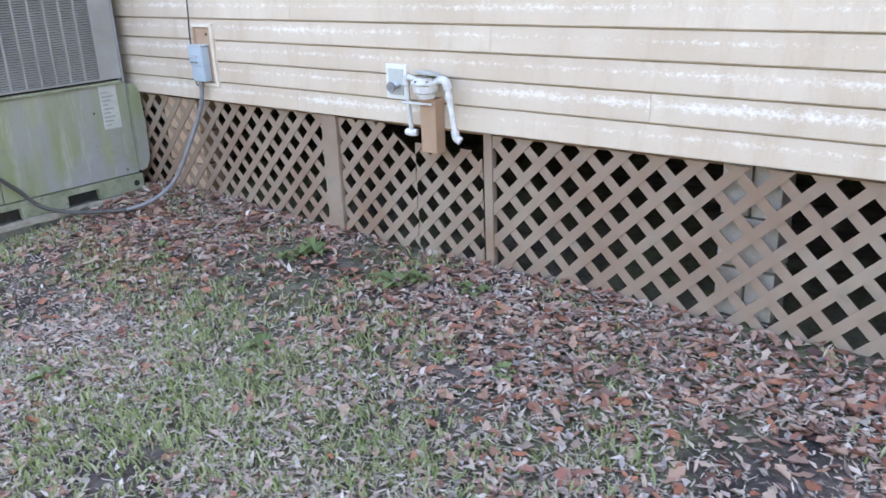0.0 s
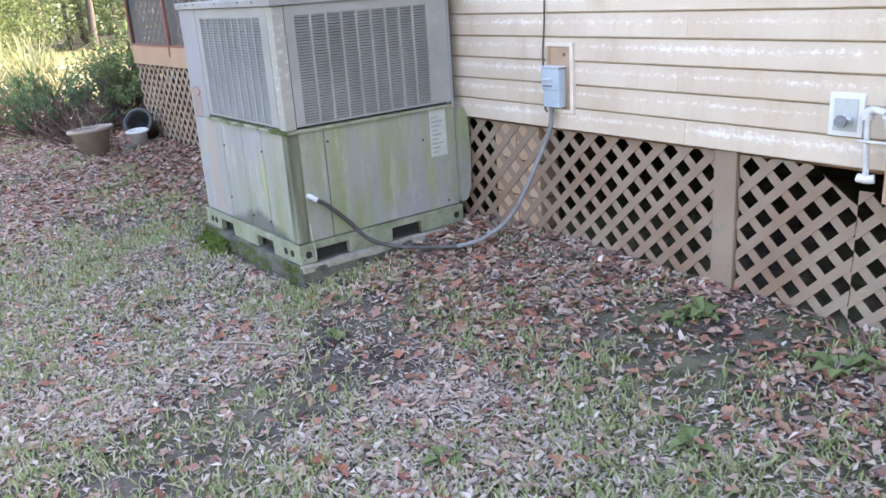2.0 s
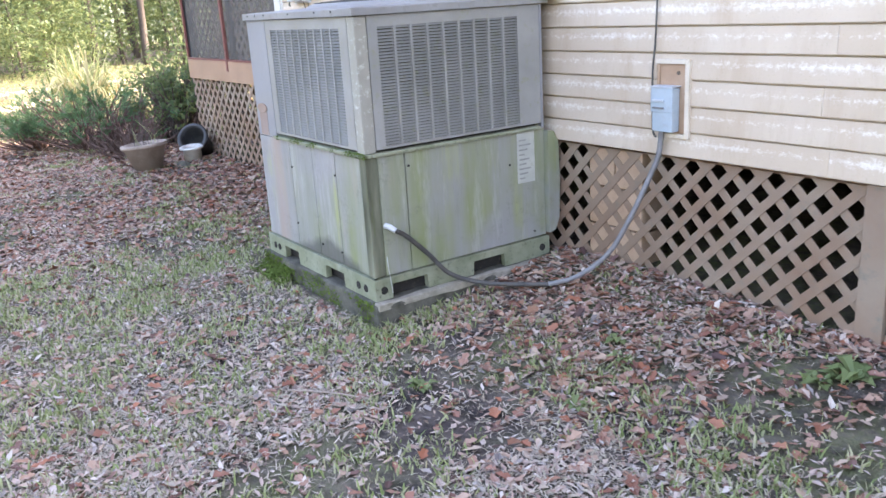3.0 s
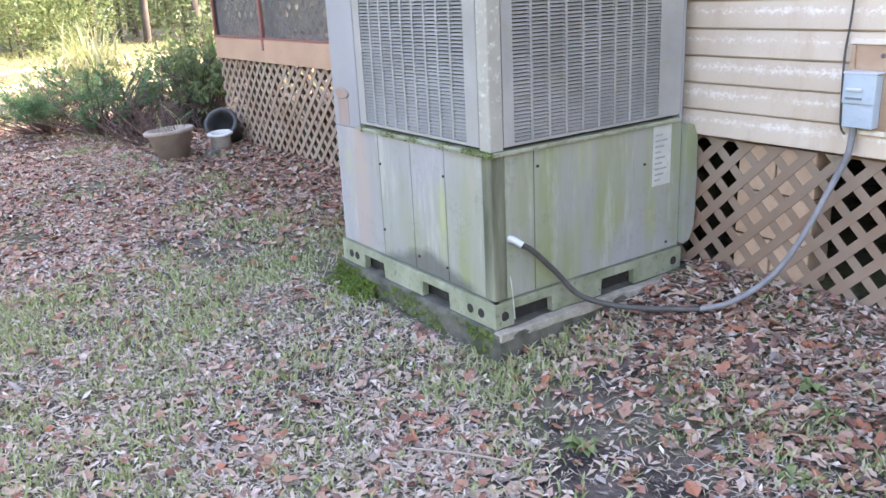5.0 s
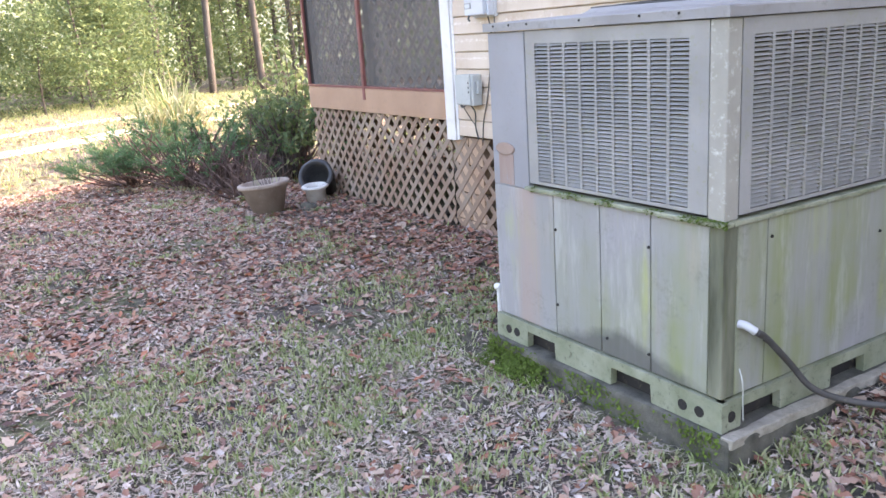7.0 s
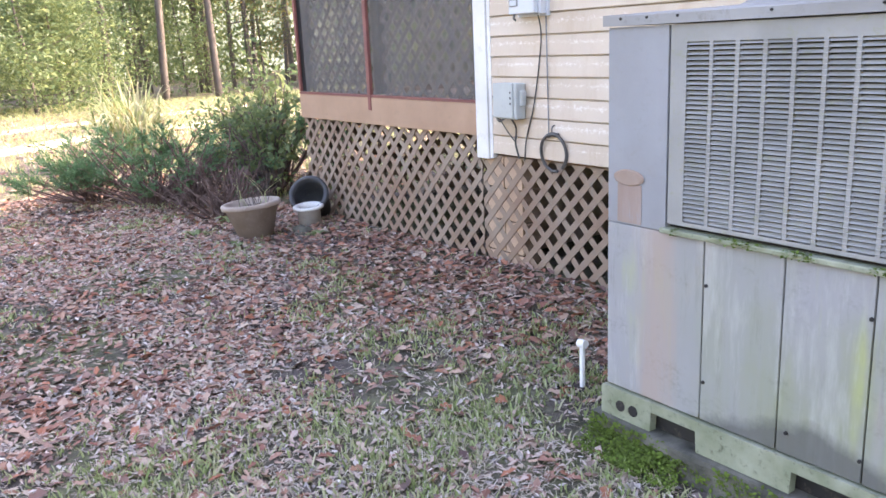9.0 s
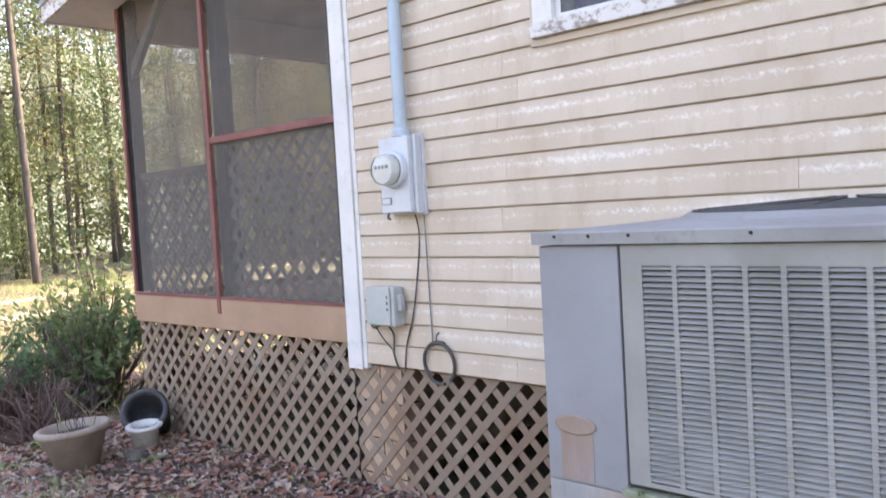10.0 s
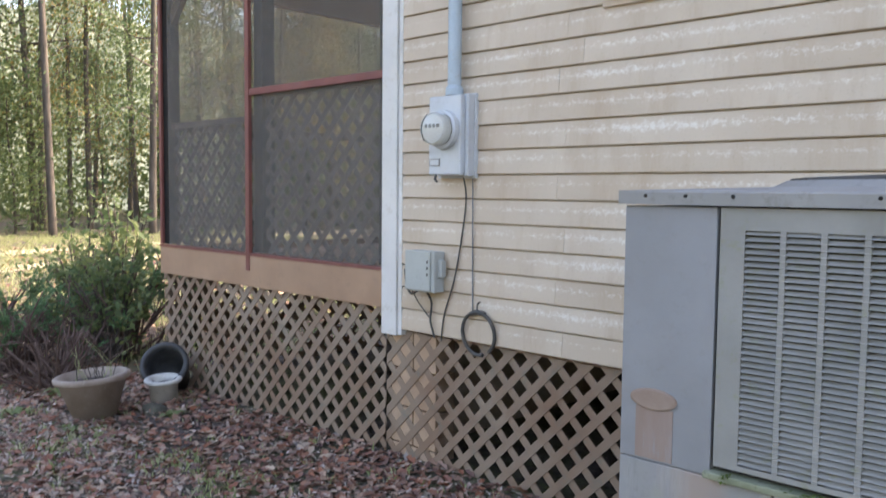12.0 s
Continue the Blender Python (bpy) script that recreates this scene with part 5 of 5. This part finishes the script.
# ---------------------------------------------------------------- plants
def leaf_cloud(rnd, V, F, centre, spread, count, size, flat=0.0):
    for _ in range(count):
        p = Vector(centre) + Vector(rnd.normal(0, 1, 3)) * spread
        d = Vector(rnd.normal(0, 1, 3)).normalized()
        u = d.orthogonal().normalized()
        u.rotate(Matrix.Rotation(rnd.uniform(0, 6.28), 3, d))
        v = d.cross(u)
        s = size * rnd.uniform(0.6, 1.4)
        o = len(V)
        V += [tuple(p - u * s), tuple(p + v * s * 0.45), tuple(p + u * s), tuple(p - v * s * 0.45)]
        F.append((o, o + 1, o + 2, o + 3))


def from_data(name, V, F, mat, parent, at, label=""):
    me = bpy.data.meshes.new(name)
    me.from_pydata(V, [], F)
    me.materials.append(mat)
    ob = new(name, me)
    ob.parent = parent
    if label:
        ob["label"] = label
    return ob


def tree(name, label, at, height, trunk_r, crown_from, crown_r, leaves, size, mat, seed, lean=0.0, limbs=14, per=1.0):
    rnd = np.random.RandomState(seed)
    t = thing(name, label, "tree", "woodland trees", at=at)
    bm = tube([(0, 0, -0.2), (lean * 0.3, rnd.normal(0, 0.1), height * 0.35), (lean * 0.7, rnd.normal(0, 0.2), height * 0.7), (lean, rnd.normal(0, 0.2), height)], trunk_r, 9, None, 5, 0.22)
    V, F = [], []
    for k in range(limbs):
        h = height * (crown_from + (0.97 - crown_from) * (k + rnd.rand()) / limbs)
        a = rnd.uniform(0, 6.283)
        taper = 1.0 - 0.55 * (h / height - crown_from) / (1 - crown_from)
        L = crown_r * taper * rnd.uniform(0.55, 1.2)
        b0 = Vector((lean * h / height, 0, h))
        b1 = b0 + Vector((math.cos(a), math.sin(a), rnd.uniform(-0.05, 0.55))) * L * 0.55
        b2 = b0 + Vector((math.cos(a + 0.2), math.sin(a + 0.2), rnd.uniform(0.0, 0.7))) * L
        tube([b0, b1, b2], trunk_r * 0.28 * taper, 5, bm, 3, 0.3)
        n = int(leaves / limbs)
        for q, c in enumerate((b1, (b1 + b2) / 2, b2)):
            for _ in range(3):
                cc = c + Vector(rnd.normal(0, 1, 3)) * L * 0.25
                leaf_cloud(rnd, V, F, cc, L * 0.13 + 0.1, n // 9, size)
    ob = mesh_ob("trunk", bm, BARK, True)
    ob.parent = t
    from_data("crown", V, F, mat, t, at)
    return t


kinds = [
    tree("tree", "tall slender pine with a high thin crown", (-31, 8, 0), 18, 0.13, 0.42, 2.0, 5600, 0.06, GREENS, 3, 0.4, 20),
    tree("tree", "autumn hardwood with yellow and green leaves", (-33, 16, 0), 12, 0.12, 0.25, 2.8, 7200, 0.06, YELLOWS, 5, -0.5, 20),
    tree("tree", "leafy green woodland tree with a leaning trunk", (-31, 13, 0), 14, 0.14, 0.22, 2.8, 8600, 0.065, GREENS, 9, 0.7, 22),
    tree("tree", "slim young tree with yellowing leaves", (-29, 19, 0), 8, 0.06, 0.15, 1.8, 5600, 0.055, YELLOWS, 12, 0.3, 18),
    tree("tree", "bushy green understory tree at the wood's edge", (-29, -2, 0), 4.2, 0.045, 0.06, 1.9, 6800, 0.055, GREENS, 15, 0.2, 20),
]
rnd = np.random.RandomState(44)
for k in range(86):
    s = rnd.uniform(-9, 34)
    depth = abs(rnd.normal(0, 1)) * 11
    x, y = -31 - depth + rnd.normal(0, 1.5), s + 0.25 * depth
    src = kinds[rnd.choice(5, p=(0.42, 0.0, 0.30, 0.0, 0.28) if y < 5 else (0.40, 0.17, 0.15, 0.12, 0.16))]
    sc = rnd.uniform(0.75, 1.2)
    t = copy_thing(src, pose(x, y, ground_z(x, y) - 0.1, 0, 0, rnd.uniform(0, 360)))
    t.scale = (sc, sc, sc * rnd.uniform(0.9, 1.15))
for k in range(12):
    x, y = rnd.uniform(-30, 12), rnd.uniform(37, 48)
    t = copy_thing(kinds[rnd.choice(5)], pose(x, y, ground_z(x, y) - 0.1, 0, 0, rnd.uniform(0, 360)))
for k in range(10):
    x, y = rnd.uniform(-24, 10), rnd.uniform(-36, -22)
    t = copy_thing(kinds[(1, 2, 0)[k % 3]], pose(x, y, ground_z(x, y) - 0.1, 0, 0, rnd.uniform(0, 360)))

# dry weeds standing in the pot and round the shrubs
wd = thing("dry_weeds", "dry thin weeds growing out of the pot", "weeds", at=(-9.84, 2.05, PG + 0.2))
rw = np.random.RandomState(3)
for k in range(16):
    q, o = rw.uniform(0, 6.28), rw.uniform(0.02, 0.12)
    bx, by = -9.84 + o * math.cos(q), 2.05 + o * math.sin(q)
    part("stalk", tube([(bx, by, PG + 0.21), (bx + rw.normal(0, 0.03), by + rw.normal(0, 0.03), PG + 0.32), (bx + rw.normal(0, 0.09), by + rw.normal(0, 0.09), PG + rw.uniform(0.36, 0.5))], 0.003, 4, None, 3, 0.4), BARK if k % 3 else GRASS, wd)
for k in range(34):
    s = -14 + 19 * k / 26 if k < 27 else rnd.uniform(6, 34)
    x, y = -29.5 + rnd.normal(0, 1.2), s + rnd.normal(0, 0.8)
    t = copy_thing(kinds[3 if k % 5 == 0 and y > 8 else 4], pose(x, y, ground_z(x, y) - 0.1, 0, 0, rnd.uniform(0, 360)))
    sc = rnd.uniform(0.55, 1.0)
    t.scale = (sc * 1.2, sc * 1.2, sc)


WEEDS = ((-2.90, 2.50, 0.10), (-2.98, 2.42, 0.07), (-2.31, 2.44, 0.10), (-2.22, 2.50, 0.07), (-1.95, 2.52, 0.07), (-3.61, 2.11, 0.06), (-2.43, 1.78, 0.08), (-2.92, 1.17, 0.07),
         (-3.73, 2.2, 0.06), (-4.0, 1.43, 0.06), (-3.5, 1.75, 0.05), (-1.5, 2.1, 0.06), (-9.45, 2.35, 0.08), (-9.6, 1.8, 0.07), (-6.4, 1.9, 0.06), (-10.2, 1.7, 0.09), (-10.5, 2.1, 0.10))
STICK = ((-4.35, 1.02), (-4.05, 1.22))


def weed(x, y, r, seed):
    """A low rosette of broad green leaves."""
    rw = np.random.RandomState(seed)
    t = thing("weed", "small leafy green weed among fallen leaves", "weed", "weeds on the lawn", at=(x, y, ground_z(x, y)))
    for k in range(20):
        q, L = rw.uniform(0, 6.283), r * rw.uniform(0.5, 1.35)
        w, up = L * 0.24, rw.uniform(0.15, 0.55)
        d, sd = Vector((math.cos(q), math.sin(q), 0)), Vector((-math.sin(q), math.cos(q), 0))
        V = [Vector((0, 0, 0)), d * L * 0.5 + sd * w + Vector((0, 0, L * up)), d * L * 0.55 + Vector((0, 0, L * up * 0.85)), d * L * 0.5 - sd * w + Vector((0, 0, L * up)), d * L + Vector((0, 0, L * up * 0.6))]
        me = bpy.data.meshes.new("leaf")
        me.from_pydata([tuple(v) for v in V], [], [(0, 2, 1), (0, 3, 2), (1, 2, 4), (2, 3, 4)])
        me.materials.append(WEEDLEAF)
        new("leaf", me).parent = t


for k, (x, y, r) in enumerate(WEEDS):
    weed(x, y, r, k)
tw = thing("stick", "thin pale fallen stick on the lawn", "stick", at=(-3.9, 0.9, 0.06))
part("twig", tube([(STICK[0][0], STICK[0][1], ground_z(*STICK[0]) + 0.02), ((STICK[0][0] + STICK[1][0]) / 2, (STICK[0][1] + STICK[1][1]) / 2 + 0.015, ground_z(*STICK[0]) + 0.025), (STICK[1][0], STICK[1][1], ground_z(*STICK[1]) + 0.018)], 0.004, 6), CLAY, tw)

# far woods, closing the view all round
V, F = [], []
rnd = np.random.RandomState(5)
for k in range(3000):
    a = rnd.uniform(1.9, 3.5) if k % 3 else rnd.uniform(0, 2 * math.pi)
    R = rnd.uniform(46, 60)
    leaf_cloud(rnd, V, F, (-5 + R * math.cos(a), R * math.sin(a), 9.0 * rnd.rand() ** 1.4), 0.7, 20, 0.2)
me = bpy.data.meshes.new("far_woods")
me.from_pydata(V, [], F)
me.materials.append(GREENS)
tagged(new("far_woods", me), "dense green woodland closing off the distance", "woods", kind="stuff")


# glowing backdrop of more distant woods, pale haze painted into its emission
m = Mat("glowing_hazy_woods", 1.0, spec=0.0)
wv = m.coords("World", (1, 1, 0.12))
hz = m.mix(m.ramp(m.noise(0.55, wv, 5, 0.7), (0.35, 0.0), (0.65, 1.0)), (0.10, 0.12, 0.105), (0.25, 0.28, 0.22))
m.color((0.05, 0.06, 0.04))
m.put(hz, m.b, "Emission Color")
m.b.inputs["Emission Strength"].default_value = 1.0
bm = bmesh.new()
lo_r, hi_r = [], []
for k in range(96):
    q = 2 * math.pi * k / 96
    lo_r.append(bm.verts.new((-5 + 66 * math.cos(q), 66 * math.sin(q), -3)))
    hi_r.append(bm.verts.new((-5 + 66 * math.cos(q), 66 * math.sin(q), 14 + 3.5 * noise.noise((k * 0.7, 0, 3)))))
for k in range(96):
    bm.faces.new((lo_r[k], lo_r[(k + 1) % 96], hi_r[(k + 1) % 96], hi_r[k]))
tagged(mesh_ob("backdrop", bm, m.m), "glowing backdrop ring with painted haze of distant woodland", "backdrop", kind="structure")


def shrub(at, r, h, count, seed, label, mat=JUNIPER, name="shrub", size=0.035):
    rnd = np.random.RandomState(seed)
    t = thing(name, label, "shrub", "shrubs by the porch", at=at)
    bm = bmesh.new()
    V, F = [], []
    for k in range(60):
        a, e = rnd.uniform(0, 6.283), rnd.uniform(0.05, 1.3)
        L = rnd.uniform(0.45, 1.25)
        tip = Vector((math.cos(a) * math.cos(e) * r * L, math.sin(a) * math.cos(e) * r * L, 0.12 + math.sin(e) * h * L))
        mid = tip * 0.5 + Vector((0, 0, 0.10 * h))
        tube([(rnd.normal(0, 0.05), rnd.normal(0, 0.05), -0.03), mid, tip], 0.013, 5, bm, 3, 0.3)
        for q in (0.72, 0.85, 0.95, 1.05):
            c = mid.lerp(tip, (q - 0.5) * 2)
            if c.z < 0.4 * h and rnd.rand() < 0.75:
                continue
            leaf_cloud(rnd, V, F, c, 0.095 * r, count // 184, size)
    ob = mesh_ob("stem", bm, BARK, True)
    ob.parent = t
    from_data("foliage", V, F, mat, t, at)
    return t


def gz(x, y, d=0.0):
    return (x, y, ground_z(x, y) + d)


def juniper(at, r, h, seed, label, branches=46, bare=0.25):
    """Spreading limbs, bare and brown inside, each ending in feathery upswept sprays of needles."""
    rnd = np.random.RandomState(seed)
    t = thing("juniper", label, "shrub", "shrubs by the porch", at=at)
    bm = bmesh.new()
    V, F = [], []
    for k in range(branches):
        a, e = rnd.uniform(0, 6.283), rnd.uniform(0.12, 1.15)
        L = rnd.uniform(0.6, 1.12)
        out = Vector((math.cos(a), math.sin(a), 0))
        tip = out * (math.cos(e) * r * L) + Vector((0, 0, 0.10 + h * math.sin(e) * L))
        mid = tip * 0.55 + Vector((0, 0, -0.05 * h)) + Vector(rnd.normal(0, 0.04, 3))
        tube([(rnd.normal(0, 0.07), rnd.normal(0, 0.07), -0.04), mid, tip], 0.014, 5, bm, 3, 0.3)
        for q in range(3):
            b = mid.lerp(tip, rnd.uniform(0.0, 0.9))
            d = Vector(rnd.normal(0, 1, 3)).normalized() * rnd.uniform(0.10, 0.26)
            tube([b, b + d * 0.5 + Vector((0, 0, 0.02)), b + d], 0.005, 4, bm, 2, 0.3)
        if rnd.rand() < bare:
            continue
        for q in range(7):
            b = mid.lerp(tip, rnd.uniform(0.45, 1.0))
            d = (out * rnd.uniform(0.3, 1.0) + Vector((rnd.normal(0, 0.45), rnd.normal(0, 0.45), rnd.uniform(0.05, 0.75)))).normalized()
            SL = rnd.uniform(0.12, 0.26)
            for n in range(34):
                f = rnd.rand()
                p = b + d * (SL * f)
                nd = (d + Vector(rnd.normal(0, 0.6, 3))).normalized()
                nl, w = rnd.uniform(0.022, 0.045) * (1.15 - 0.5 * f), 0.0045
                sd = nd.orthogonal().normalized() * w
                o = len(V)
                V += [tuple(p - sd), tuple(p + sd), tuple(p + nd * nl + sd * 0.4), tuple(p + nd * nl - sd * 0.4)]
                F.append((o, o + 1, o + 2, o + 3))
    ob = mesh_ob("stem", bm, TWIG, True)
    ob.parent = t
    from_data("foliage", V, F, JUNIPER, t, at)
    return t


juniper(gz(-12.75, 1.55), 0.78, 0.50, 1, "low blue green juniper bush with bare brown stems", 52, 0.15)
juniper(gz(-12.0, 1.95), 0.80, 0.72, 7, "spreading juniper bush with many bare stems", 54, 0.3)
juniper(gz(-11.45, 2.15), 0.66, 0.62, 6, "half dead juniper bush of bare brown twigs", 46, 0.7)
juniper(gz(-10.85, 2.2), 0.5, 0.42, 12, "low tangle of brown twigs beside the pot", 40, 0.94)
juniper(gz(-11.5, 3.0), 0.8, 0.80, 15, "blue green juniper bush behind bare twigs", 40, 0.6)
shrub(gz(-11.35, 2.85), 0.42, 0.82, 1500, 2, "leafy green bush beside the porch corner", GREENS, size=0.034)
shrub(gz(-12.3, 3.0), 0.45, 0.85, 1300, 3, "leafy green bush with thin stems", GREENS, size=0.034)
shrub(gz(-11.5, 3.6), 0.30, 1.05, 420, 9, "slender sapling with large thin leaves", GREENS, "sapling", 0.05)
shrub(gz(-12.6, 3.5), 0.34, 1.15, 420, 11, "slender sapling with large thin leaves", GREENS, "sapling", 0.05)

# clump of tall arching reed grass
pc = gz(-15.1, 2.65)
t = thing("reed_grass", "clump of tall arching pale green reed grass", "ornamental grass", at=pc)
rnd = np.random.RandomState(8)
V, F = [], []
for k in range(260):
    a = rnd.uniform(0, 6.283)
    L, out = rnd.uniform(0.85, 1.4), rnd.uniform(0.15, 1.45)
    droop = rnd.uniform(0.55, 1.25) * min(out + 0.2, 1.1)
    w = rnd.uniform(0.008, 0.019)
    side = Vector((-math.sin(a), math.cos(a), 0)) * w
    bx = Vector((rnd.normal(0, 0.14), rnd.normal(0, 0.14), 0))
    o = len(V)
    for j in range(11):
        s = j / 10
        p = bx + Vector((math.cos(a) * out * s ** 1.25, math.sin(a) * out * s ** 1.25, L * (1.25 * s - droop * s ** 3.2)))
        ww = side * (1 - s * s * 0.9)
        V += [tuple(p - ww), tuple(p + ww)]
    F += [(o + 2 * j, o + 2 * j + 1, o + 2 * j + 3, o + 2 * j + 2) for j in range(10)]
from_data("blades", V, F, PAMPAS, t, pc)

# moss on the ground against the pad
def moss_maker(rnd, x, y):
    s, a = rnd.uniform(0.004, 0.009), rnd.uniform(0, 6.283)
    z0 = ground_z(x, y) + 0.022 + 0.015 * noise.noise((x * 8, y * 8, 0)) + 0.05 * smooth01(1.54, 1.61, y)
    u_, v_ = Vector((math.cos(a), math.sin(a), rnd.uniform(-0.5, 0.8))) * s, Vector((-math.sin(a), math.cos(a), rnd.uniform(-0.3, 0.6))) * s * 0.6
    p_ = Vector((x, y, z0 + rnd.uniform(-0.015, 0.008)))
    return [tuple(p_ - u_), tuple(p_ + v_), tuple(p_ + u_), tuple(p_ - v_)], ((0, 1, 2, 3),)


scatter("moss", "cushion of bright green moss against the concrete pad", "moss", MOSS, 7000, (-5.95, -5.45, 1.48, 1.61), moss_maker, lambda x, y: max(0.0, 1 - ((x + 5.70) / 0.22) ** 2) * smooth01(1.49, 1.55, y) * max(0.0, 0.7 + noise.noise((x * 12, y * 12, 5))))

# overhead wires and the loose cable under the soffit
for pts, r, nm, lb in (([(-23.1, 6.4, 6.2), (-17, 7.5, 6.6), (-10.6, 8.2, 7.2), (-6, 9, 8.2)], 0.012, "overhead_wire", "thin dark overhead wire running to the house"),
                       ([(-7.62, 2.42, 3.50), (-7.75, 2.5, 3.475), (-7.9, 2.52, 3.455), (-8.05, 2.5, 3.465), (-8.15, 2.44, 3.475)], 0.006, "soffit_cable", "loose dark cable hanging under the soffit")):
    w = thing(nm, lb, "cable", at=pts[0])
    part("strand", tube(pts, r, 6), CABLE, w)


def pad_moss_maker(rnd, x, z):
    s, a = rnd.uniform(0.004, 0.010), rnd.uniform(0, 6.283)
    p_ = Vector((x, UY0 - 0.04 + rnd.uniform(-0.008, 0.012), z))
    u_, v_ = Vector((math.cos(a), rnd.uniform(-0.8, 0.2), math.sin(a))) * s, Vector((-math.sin(a), rnd.uniform(-0.6, 0.2), math.cos(a))) * s * 0.6
    return [tuple(p_ - u_), tuple(p_ + v_), tuple(p_ + u_), tuple(p_ - v_)], ((0, 1, 2, 3),)


scatter("pad_moss", "dark green moss on the side of the concrete pad", "moss", MOSS, 2600, (-5.9, -4.66, 0.05, 0.19), pad_moss_maker, lambda x, z: max(0.0, 0.25 + 1.3 * noise.noise((x * 5, z * 9, 1))))


def ledge_moss_maker(rnd, x, z):
    s, a = rnd.uniform(0.003, 0.008), rnd.uniform(0, 6.283)
    p_ = Vector((x, UY0 - 0.014 + rnd.uniform(-0.006, 0.016), SEAM + 0.006 + rnd.uniform(-0.014, 0.006)))
    u_, v_ = Vector((math.cos(a), math.sin(a), rnd.uniform(-0.4, 0.6))) * s, Vector((-math.sin(a), math.cos(a), rnd.uniform(-0.4, 0.6))) * s * 0.6
    return [tuple(p_ - u_), tuple(p_ + v_), tuple(p_ + u_), tuple(p_ - v_)], ((0, 1, 2, 3),)


scatter("ledge_moss", "bright green moss and dirt along the cabinet ledge", "moss", MOSS, 2600, (-5.6, -4.67, 0.0, 1.0), ledge_moss_maker, lambda x, z: max(0.0, 0.1 + 1.5 * noise.noise((x * 7, 2.0, 3)) + 0.5 * smooth01(-4.8, -4.69, x)))
